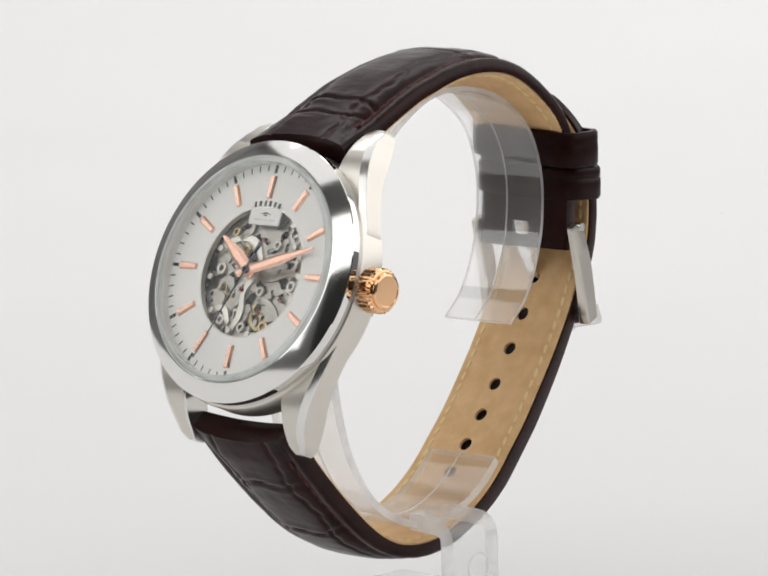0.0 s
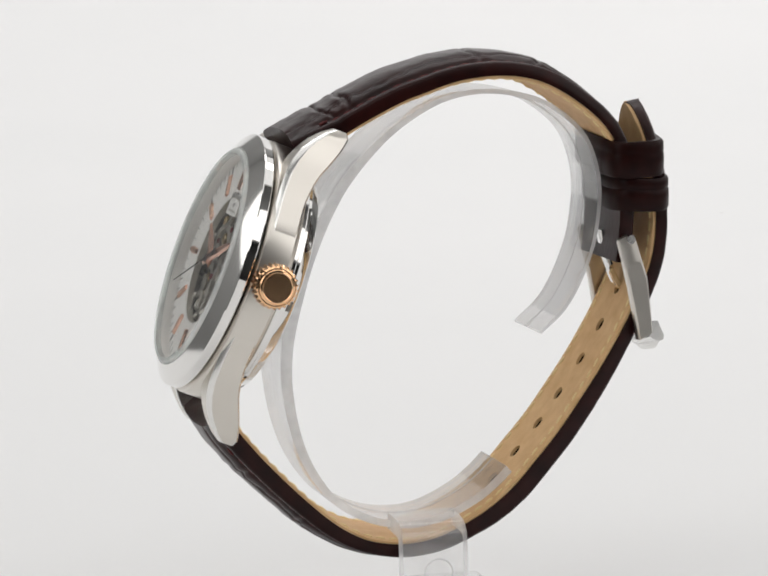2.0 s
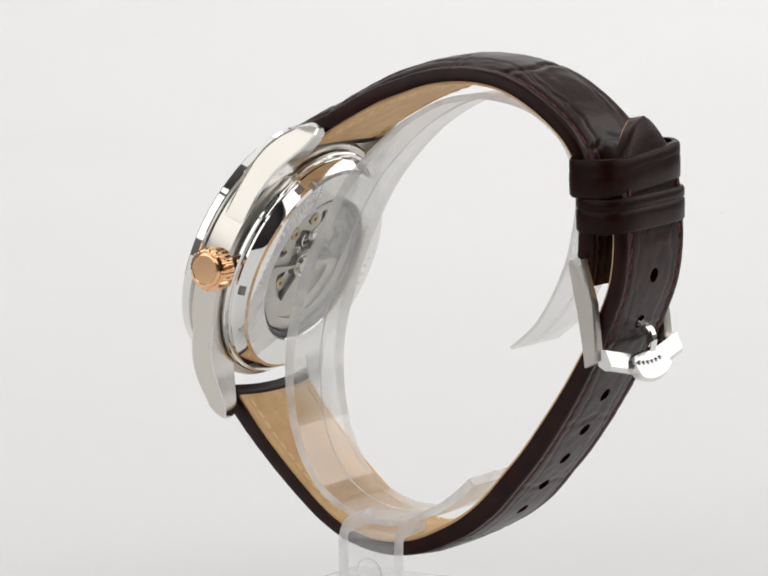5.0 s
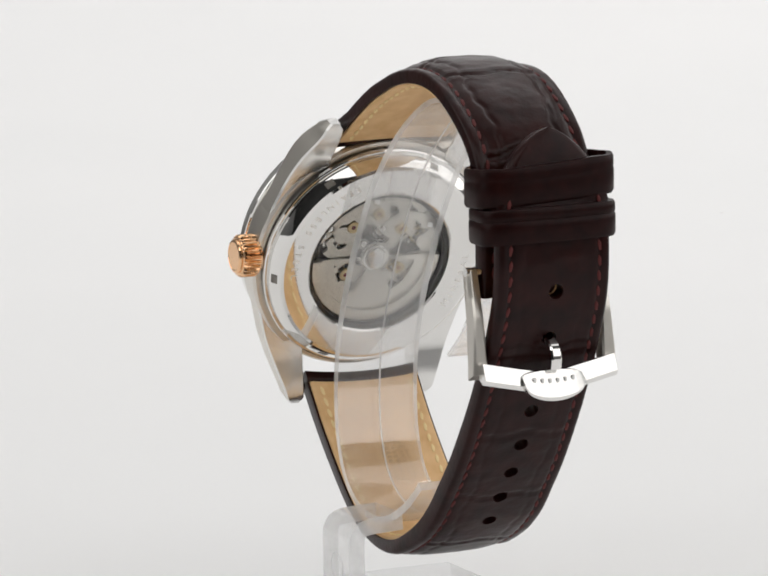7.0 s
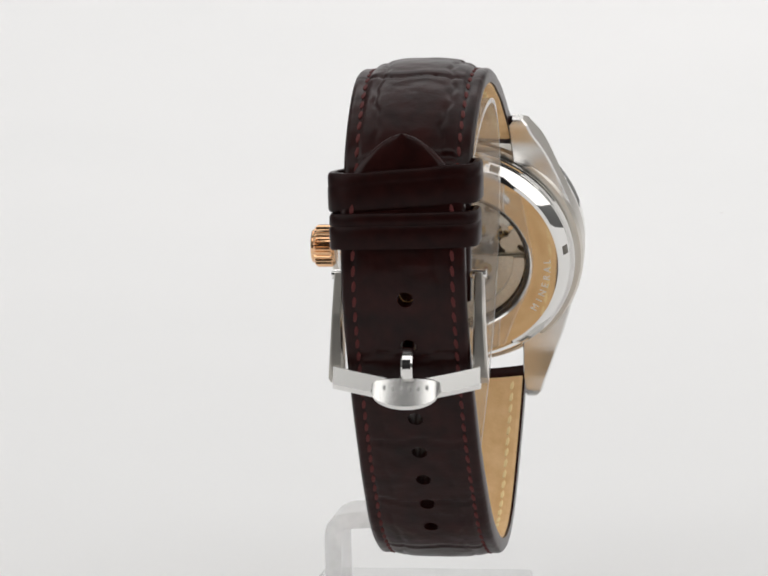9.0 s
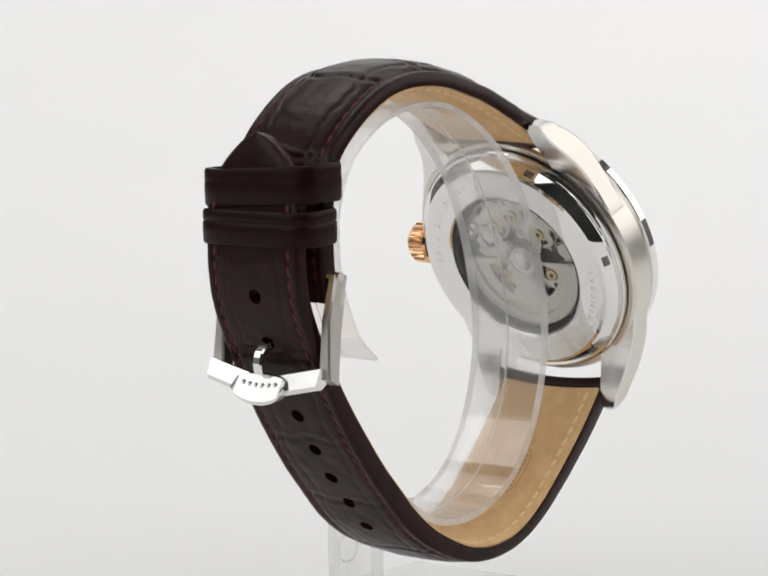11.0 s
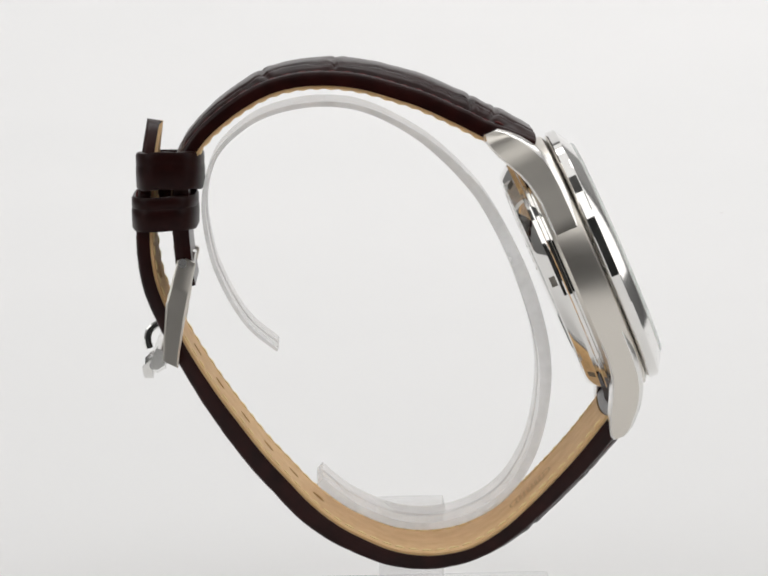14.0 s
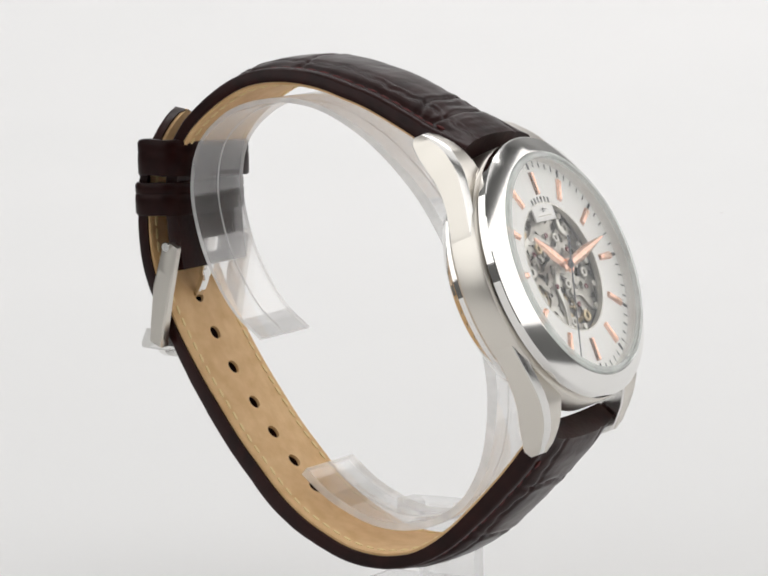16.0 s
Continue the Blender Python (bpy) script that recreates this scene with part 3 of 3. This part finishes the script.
# -- strap --
def strap_half(name, inner, widths, pads, edges, grooves, holes, tip, label, fold=None, hollow=0.9):
    """A padded leather strap along its inner line. widths, pads, edges: rows of (length, value); grooves: lengths of the pressed cross lines."""
    ns, L = 230, inner.length
    ws = [-1, -0.985, -0.965] + [k / 30 for k in range(-28, 29)] + [0.965, 0.985, 1]
    lining_t = 0.5

    def half_width(s):
        w = float(np.interp(s, *zip(*widths))) / 2
        if tip and s > L - 11:
            f = (s - (L - 11)) / 11
            w *= max(1 - f ** 1.6, 0.0) * 0.68 + 0.32 * math.sqrt(max(0.0, 1 - f ** 4)) + 0.01
        return w

    def height(s, w):
        e = float(np.interp(s, *zip(*edges)))
        pad = float(np.interp(s, *zip(*pads)))
        a = abs(w)
        if tip and s > L - 11:
            f = (s - (L - 11)) / 11
            return e - 0.5 * max(0, (a - 0.8) / 0.2) ** 2 + 0.35 * f * (1 - a * a) - 0.3 * f * f
        h = e - 0.5 * max(0, (a - 0.93) / 0.07) ** 2
        full = 0.77 + 0.17 * max(0.0, 1 - s / 9)       # the padding runs out to the edges at the lugs
        if a < full:
            h += pad * (1 - (a / full) ** 3.2) ** 0.8
        h -= 0.20 * min(1.0, s / 9) * math.exp(-((a - 0.80) / 0.03) ** 2)
        for g, bend in grooves:
            d = s - g - bend * (w * w) - 0.35 * math.sin(7 * w + g)
            h -= (0.16 + 0.16 * min(1, pad)) * math.exp(-(d / 0.28) ** 2) * (1 if a < 0.78 else 0.15)
            h += 0.10 * math.exp(-((abs(d) - 1.0) / 0.6) ** 2) * (min(1, 0.3 + pad) if a < 0.75 else 0)
        h -= 0.26 * math.exp(-((a - 0.55 - 0.05 * math.sin(s * 0.45) - 0.02 * math.sin(s * 1.9)) / 0.035) ** 2) * min(1, 0.1 + pad)
        h += 0.03 * noise.noise(Vector((s * 1.1, w * 4.0, 9.0))) * (1 if a < 0.5 else 0.4)
        h += 0.05 * noise.noise(Vector((s * 0.5, w * 4, 3.0)))
        return h

    fold = fold or L
    tip_start = L - 12

    def skin(low, high, L=L, squeeze=1.0, start=0.0):
        bm = bmesh.new()
        tops, lows = [], []
        for k in range(ns + 1):
            s = start + (L - start) * k / ns
            hw = half_width(s) * squeeze - (0.45 if squeeze < 1 and tip and s > tip_start else 0)
            row_top, row_low = [], []
            whole = inner.frame_at(s)
            for w in ws:
                # the end at the lugs is hollowed to clear the round case
                p, d, nrm = inner.frame_at(s + hollow * (1 - w * w) * (1 - s / 8)) if s < 8 else whole
                hi, lo = p + nrm * high(s, w), p + nrm * low(s, w)
                row_top.append(bm.verts.new(place(hi[0], w * hw, hi[1])))
                row_low.append(bm.verts.new(place(lo[0], w * hw, lo[1])))
            tops.append(row_top)
            lows.append(row_low)
        m = len(ws)
        for k in range(ns):
            for i in range(m - 1):
                bm.faces.new([tops[k][i], tops[k][i + 1], tops[k + 1][i + 1], tops[k + 1][i]])
                bm.faces.new([lows[k][i + 1], lows[k][i], lows[k + 1][i], lows[k + 1][i + 1]])
            for i in (0, m - 1):
                bm.faces.new([tops[k][i], tops[k + 1][i], lows[k + 1][i], lows[k][i]])
        for k in (0, ns):
            for i in range(m - 1):
                bm.faces.new([tops[k][i], tops[k][i + 1], lows[k][i + 1], lows[k][i]])
        return bm

    def punch(ob):
        if not holes:
            return
        cutters = []
        for s in holes:
            p, d, nrm = inner.frame_at(s)
            c = revolve([(0, -4), (1.15, -4), (1.15, 6), (0, 6)], 24, False)
            x, z = Vector((d[0], 0, d[1])), Vector((nrm[0], 0, nrm[1]))
            m = Matrix((x, z.cross(x), z)).transposed().to_4x4()
            c.transform(Matrix.Translation(place(p[0], 0.25, p[1])) @ m)
            cutters.append(c)
        bm = merge(*cutters)
        bm.transform(Matrix.Diagonal((0.001, 0.001, 0.001, 1)))
        bmesh.ops.recalc_face_normals(bm, faces=bm.faces)
        me = bpy.data.meshes.new("cutter")
        bm.to_mesh(me)
        bm.free()
        cut = new("cutter", me)
        mod = ob.modifiers.new("holes", "BOOLEAN")
        mod.object, mod.operation, mod.solver = cut, "DIFFERENCE", "EXACT"
        done = bpy.data.meshes.new_from_object(ob.evaluated_get(bpy.context.evaluated_depsgraph_get()))
        ob.modifiers.clear()
        ob.data = done
        bpy.data.objects.remove(cut)

    strap = part(name, skin(lambda s, w: 0.0 if 2.0 < s < fold else -lining_t, height), LEATHER, watch, label, None, 60)
    lining = part("lining", skin(lambda s, w: -lining_t + (0.12 if abs(w) > 0.97 else 0), lambda s, w: -0.004, fold, 0.96 if tip else 0.965, 2.0), LINING, strap, "tan leather lining", None, 60)
    for o in (strap, lining):
        punch(o)

    def stitches(rise, mat, start, stop, label):
        pieces = []
        for side in (-1, 1):
            s = start
            while s < stop:
                p, d, nrm = inner.frame_at(s)
                c = rise(s)
                bm = bmesh.new()
                bmesh.ops.create_icosphere(bm, subdivisions=1, radius=1)
                x, z = Vector((d[0], 0, d[1])), Vector((nrm[0], 0, nrm[1]))
                m = Matrix((x, z.cross(x), z)).transposed().to_4x4()
                q = p + nrm * c
                bm.transform(Matrix.Translation(place(q[0], side * 0.8 * half_width(s), q[1])) @ m @ Matrix.Rotation(radians(side * 8), 4, "Z") @ Matrix.Diagonal((0.98, 0.36, 0.27, 1)))
                pieces.append(bm)
                s += 2.15
        tagged(part("stitching", merge(*pieces), mat, strap, label), kind="stuff")

    stop = L - (9.5 if tip else 3)
    stitches(lambda s: height(s, 0.8) + 0.05, THREAD, 6.0, stop, "oxblood saddle stitching")
    stitches(lambda s: -lining_t - 0.02, TAN_THREAD, 4.0, min(stop, fold - 1), "straw coloured stitching on the lining")
    return strap


UPPER = Curve([(-18.0, -52.6), (-14.5, -50.8), (-11.5, -49.3), (-7.6, -47.2), (-2, -44.5), (2.3, -43.0), (6.1, -41.8), (9.9, -41.1), (13.7, -40.9), (17.4, -41.2), (21.1, -42.2), (24.9, -44.2), (28.6, -46.9), (31.3, -49.6), (33.0, -52.6), (33.9, -57), (34.0, -62), (33.6, -68.0), (33.2, -71.0)])
LOWER = Curve([(-31.1, -90.9), (-30.15, -92.1), (-28.9, -93.8), (-24.7, -98.9), (-18.8, -105.0), (-13.6, -109.6), (-9, -112.3), (-5.1, -113.3), (-1.3, -113.5), (3, -112.8), (7, -111.2), (11.6, -108.7), (15.7, -105.4), (19.3, -101.5), (23.0, -97.3), (26.8, -92.2), (30.3, -87.2), (33.9, -81.3), (36.6, -76.0), (38.6, -71), (39.4, -66), (39.4, -61), (39.0, -55), (38.4, -50), (37.8, -46.4)])
LL = LOWER.length


class Reversed:
    """The same line with its normal on the other side."""

    def __init__(self, c):
        self.c, self.length = c, c.length

    def at(self, s):
        return self.c.at(s)

    def frame_at(self, s):
        p, d, n = self.c.frame_at(s)
        return p, d, -n

    def near(self, u, z):
        return self.c.near(u, z)


LOWER_OUT = Reversed(LOWER)
UL = UPPER.length
strap_half("upper_strap", UPPER, [(0, 19.9), (UL * 0.5, 19.4), (UL, 18.0)], [(0, 0.9), (5, 1.7), (20, 1.9), (40, 1.2), (58, 0.5), (UL, 0.0)], [(0, 3.2), (8, 2.5), (30, 2.2), (55, 2.0), (UL, 2.0)],
           [(7.0, 1.5), (11.5, -1.2), (31.5, 1.0), (41.5, -1.6), (56, 1.2)], [], False, "dark brown crocodile-grain leather strap half with buckle", UPPER.near(32.6, -51.8))
HOLES = [LOWER.near(u, z) for u, z in [(38.9, -69.7), (36.4, -76.3), (33.2, -82.1), (29.8, -87.6), (26.2, -93.1), (22.5, -97.6), (18.8, -102.1), (15.0, -105.9)]]
strap_half("lower_strap", LOWER_OUT, [(0, 19.9), (LL * 0.35, 19.0), (LL * 0.6, 18.2), (LL, 18.0)], [(0, 0.9), (4, 1.5), (22, 1.4), (38, 0.7), (60, 0.15), (LL, 0.05)], [(0, 2.8), (8, 2.6), (20, 2.3), (32, 2.0), (44, 2.4), (58, 2.9), (75, 2.8), (90, 2.2), (LL, 1.9)],
           [(10, 1.5), (22.5, -1.2), (37.0, 1.0), (50.5, -1.0), (63.0, 0.8), (76.5, -0.6), (92, 0.8)], HOLES, True, "dark brown crocodile-grain leather strap half with punched holes")


def stamp():
    """A worn oval maker's stamp pressed into the lining, with three lines of unreadable print."""
    pieces = []
    s0 = LOWER.near(-18.6, -105.2)

    def spot(ds, v):
        p, d, nrm = LOWER_OUT.frame_at(s0 + ds)
        q = p - nrm * 0.53
        return place(q[0], v, q[1])

    rim = []
    for k in range(40):
        a = 2 * math.pi * k / 40
        c, s = math.cos(a), math.sin(a)
        x, y = 4.4 * math.copysign(abs(c) ** 0.6, c), 2.3 * math.copysign(abs(s) ** 0.6, s)
        rim.append((x, y))
    bm = bmesh.new()
    out = [bm.verts.new(spot(x, 0.9 + y)) for x, y in rim]
    inn = [bm.verts.new(spot(x * 0.94, 0.9 + y * 0.9)) for x, y in rim]
    for k in range(40):
        bm.faces.new([out[k], out[(k + 1) % 40], inn[(k + 1) % 40], inn[k]])
    for y in (-1.2, 0.0, 1.2):
        for k in range(8):
            x = -3.2 + k * 0.85
            bm.faces.new([bm.verts.new(spot(*c)) for c in ((x, 0.9 + y - 0.28), (x + 0.5, 0.9 + y - 0.28), (x + 0.5, 0.9 + y + 0.28), (x, 0.9 + y + 0.28))])
    return bm


part("stamp", stamp(), STAMP, bpy.data.objects["lower_strap"], "worn oval stamp on the lining", None, 0)


def loop(z0, z1, u0, u1, half, lean, crease=0.0, wall=1.15):
    """A leather keeper: a soft rounded band round both straps."""
    outline = []
    uc, hu = (u0 + u1) / 2, (u1 - u0) / 2
    for k in range(48):
        a = 2 * math.pi * k / 48
        c, s = math.cos(a), math.sin(a)
        x, y = math.copysign(abs(c) ** 0.58, c), math.copysign(abs(s) ** 0.5, s)
        outline.append((uc + hu * x, half * y, x / hu, y / half))
    rings = []
    for inset, z in ((0.25, z0), (0, z0 + 0.4), (-0.05, z0 + 0.45 * (z1 - z0)), (-0.02, z0 + 0.62 * (z1 - z0)), (crease, z0 + 0.66 * (z1 - z0)), (0.0, z0 + 0.71 * (z1 - z0)), (0, z1 - 0.4), (0.25, z1), (wall, z1), (wall, z0), (0.25, z0)):
        ring = []
        for x, y, nx, ny in outline:
            n = math.hypot(nx, ny)
            wave = 0.22 * noise.noise(Vector((x * 0.25, y * 0.25, z0)))
            ring.append(place(x - nx / n * inset, y - ny / n * inset, z + lean * y + wave))
        rings.append(ring)
    return sweep(rings, False)


part("keeper_loop", loop(-56.9, -51.2, 31.2, 41.5, 11.25, 0.07, 0.05), LOOP_LEATHER, watch, "smooth dark brown leather keeper loop", None, 40)
part("keeper_loop", loop(-62.7, -57.5, 32.2, 42.3, 11.0, 0.03, 0.16), LOOP_LEATHER, watch, "smooth dark brown leather keeper loop", None, 40)

# -- buckle --
buckle = part("buckle_crossbar", sweep([[place(u - 0.6 + 0.25 * (1 - (v / 10.8) ** 2), v, z + 0.6 - 2.1 * (1 - abs(v / 10.8) ** 1.1)) for u, z in ((38.1, -81.4), (38.9, -80.9), (39.5, -80.9), (40.55, -83.3), (40.35, -84.0), (39.4, -84.1), (38.2, -83.4))] for v in np.linspace(-10.8, 10.8, 25)]), SATIN, watch, "polished steel buckle bar bowed at the middle", None, 40)
for side in (-1, 1):
    rings = []
    for k in range(21):
        f = k / 20
        c = np.array([np.interp(f, [0, 0.1, 0.5, 0.85, 1], [33.3, 34.0, 35.7, 36.5, 36.7]), np.interp(f, [0, 0.1, 0.5, 0.85, 1], [-67.0, -67.6, -74.2, -80.2, -82.6])])
        w = np.interp(f, [0, 0.08, 0.5, 1], [0.8, 1.45, 1.7, 1.25])
        t = np.interp(f, [0, 0.5, 1], [0.6, 0.8, 1.15])
        d = np.array([0.46, -0.89])
        nrm = np.array([0.89, 0.46])
        ring = []
        for x, y in ((-1, -0.7), (-0.8, -1), (0.8, -1), (1, -0.7), (1, 0.7), (0.8, 1), (-0.8, 1), (-1, 0.7)):
            q = c + nrm * w * x
            ring.append(place(q[0], side * (10.3 + 0.3 * f) + t * y, q[1]))
        rings.append(ring)
    part("side_bar", sweep(rings), BRUSHED, buckle, "", None, 35)
part("emblem_plate", sweep([[place(u, v, -82.2 + (z + 82.2) * 0.95 * (0.25 + 0.75 * math.sqrt(max(0, 1 - (v / 5.0) ** 2))) - 0.7) for u, z in ((39.2, -81.0), (39.75, -81.1), (41.3, -85.2), (41.1, -85.8), (39.8, -85.8))] for v in np.linspace(-4.95, 4.95, 19)]), SATIN, buckle, "rounded satin plate with worn lettering", None, 35)
for k in range(6):
    part("print_bar", box(40.85, 41.2, -0.2, 0.2, -0.32, 0.32), SATIN, buckle, "", Matrix.Translation(place(-0.66 - 0.02 * abs(k - 2.5), (k - 2.5) * 1.25, -83.0 - 0.4 * (1 - ((k - 2.5) / 3) ** 2))), 0)
part("spring_bar", sweep([[place(34.5 + 0.7 * math.cos(a), v, -67.2 + 0.7 * math.sin(a)) for a in np.linspace(0, 2 * math.pi, 12, False)] for v in (-11.4, 11.4)]), SATIN, buckle, "", None, 40)
TANG = Curve([(33.2, -66.6), (33.9, -70.5), (35.6, -75.2), (38.2, -77.4), (40.1, -78.6), (40.6, -80.3), (40.3, -81.6)])
rings = []
for k in range(25):
    p, d, nrm = TANG.frame_at(TANG.length * k / 24)
    rings.append([place(p[0] + nrm[0] * 0.55 * y, 0.25 + (1.5 if k < 9 else 0.85) * x, p[1] + nrm[1] * 0.55 * y) for x, y in ((-1, -0.6), (-0.7, -1), (0.7, -1), (1, -0.6), (1, 0.6), (0.7, 1), (-0.7, 1), (-1, 0.6))])
part("tang", sweep(rings), POLISHED, buckle, "steel buckle pin through a hole", None, 40)
for sy, (u, z) in ((1, (-15.0, -50.3)), (-1, (-31.4, -93.3))):
    part("lug_bar", sweep([[place(u + 0.7 * math.cos(a), v, z + 0.7 * math.sin(a)) for a in np.linspace(0, 2 * math.pi, 12, False)] for v in (-10.6, 9.6)]), POLISHED, watch, "", None, 40)


# ---- the stand ----
stand = tagged(new("watch_stand"), "clear acrylic watch stand with an open ring and foot", "stand")
RING = Curve([(21.2, -82.4), (25.5, -78.3), (28.9, -72.0), (31.2, -64.5), (31.8, -57.5), (29.8, -50.6), (24.8, -45.7), (19.5, -43.3), (13.3, -42.4), (7.0, -43.2), (1.0, -45.9), (-4.9, -50.3), (-11.3, -57.6), (-16.5, -66.9), (-19.9, -76.5), (-21.4, -84.1), (-21.1, -91.2), (-18.8, -99.2), (-14.4, -105.6), (-8.8, -109.2), (-3, -110.6), (2.8, -110.2), (8.6, -107.9), (12.2, -105.6), (15.0, -103.2)])
RING_W = 7.0


def sheet(s):
    """The sheet thins from the lower end to the upper one."""
    return float(np.interp(s / RING.length, [0, 0.1, 0.3, 0.4, 0.5, 0.6, 0.7, 0.8, 0.9, 1], [0.5, 0.6, 0.75, 0.9, 1.6, 2.1, 1.7, 1.2, 1.1, 1.4]))


def swell(s):
    """How far the ring bulges outwards along its length."""
    return float(np.interp(s / RING.length, [0, 0.1, 0.2, 0.3, 0.4, 0.5, 0.6, 0.7, 0.8, 0.9, 1], [-0.3, 0.4, 0.0, -0.4, -0.25, 0.6, 0.7, 0.2, 0.3, 0.0, -0.2]))


def lean(z):
    """The ring leans a little to one side."""
    return -3.3 + 0.10 * (z + 105)


def ring_band():
    rings = []
    n = 150
    for k in range(n + 1):
        p, d, nrm = RING.frame_at(RING.length * k / n)
        inside = nrm if np.dot(nrm, np.array([3.0, -76.0]) - p) > 0 else -nrm
        p = p + inside * (float(np.interp(k, [85, 125], [0.5, 0.0])) - swell(RING.length * k / n))
        q = p + inside * sheet(RING.length * k / n)
        c = lean(p[1])
        rings.append([place(p[0], c - RING_W, p[1]), place(p[0], c + RING_W, p[1]), place(q[0], c + RING_W, q[1]), place(q[0], c - RING_W, q[1])])
    bm = sweep(rings)
    bm.faces.ensure_lookup_table()
    for k, f in enumerate(bm.faces):
        f.material_index = 1 if k >= 4 * n or k % 4 in (1, 3) else 0
    return bm


part("ring", ring_band(), [ACRYLIC, ACRYLIC_EDGE], stand, "open clear ring with frosted edges", None, 30)


def ring_seam():
    """The fine raised line along the middle of the ring."""
    rings = []
    n = 150
    for k in range(n + 1):
        p, d, nrm = RING.frame_at(RING.length * k / n)
        inside = nrm if np.dot(nrm, np.array([3.0, -76.0]) - p) > 0 else -nrm
        p = p + inside * (float(np.interp(k, [85, 125], [0.5, 0.0])) - swell(RING.length * k / n) + sheet(RING.length * k / n))
        q = p + inside * 0.12
        c = lean(p[1]) + 0.3
        rings.append([place(p[0], c - 0.14, p[1]), place(p[0], c + 0.14, p[1]), place(q[0], c + 0.1, q[1]), place(q[0], c - 0.1, q[1])])
    return sweep(rings)


part("seam", ring_seam(), ACRYLIC_EDGE, stand, "", None, 30)


def bent_leg():
    """A strip that leaves the ring sideways and turns down to the foot."""
    mid = Curve([(-9.0, -109.6), (-13.0, -109.8), (-15.6, -110.1), (-16.7, -111.2), (-16.9, -113.5), (-16.9, -118.0), (-16.9, -122.9)], 8)
    rings = []
    for k in range(31):
        p, d, nrm = mid.frame_at(mid.length * k / 30)
        o, i = p + nrm * 1.3, p - nrm * 1.3
        rings.append([place(-5.1, o[0], o[1]), place(5.2, o[0], o[1]), place(5.2, i[0], i[1]), place(-5.1, i[0], i[1])])
    bm = sweep(rings)
    bm.faces.ensure_lookup_table()
    for k, f in enumerate(bm.faces):
        f.material_index = 1 if k % 4 in (1, 3) else 0
    return bm


part("leg", bent_leg(), [ACRYLIC_LEG, ACRYLIC_EDGE], stand, "bent clear leg", None, 30)
mark = revolve([(2.1, -0.06), (2.35, -0.06), (2.35, 0.06), (2.1, 0.06)], 40)
part("moulded_mark", mark, ACRYLIC_EDGE, stand, "small round moulding mark", Matrix.Translation(place(0.5, -18.24, -116.6)) @ Matrix.Rotation(radians(90), 4, "X"), 0)
part("foot", box(-22.2, 15.0, SIDE - 22.8, SIDE + 11.5, 0.0, 5.0, 0.5), ACRYLIC, stand, "clear square foot", None, 0)


# ---- movement in time ----
def motions():
    times = [i * 0.5 for i in range(33)]
    rows = [(t, pose(0, 0, 0, 0, 0, heading(t))) for t in times]
    walk(watch, rows)
    walk(stand, rows)
    walk(second_hand, [(t, CASE_M @ turn(-(33.9 + 3.79 * t) * 6)) for t in times])
    walk(minute_hand, [(t, CASE_M @ turn(-(71.0 + 0.38 * t))) for t in times])


motions()
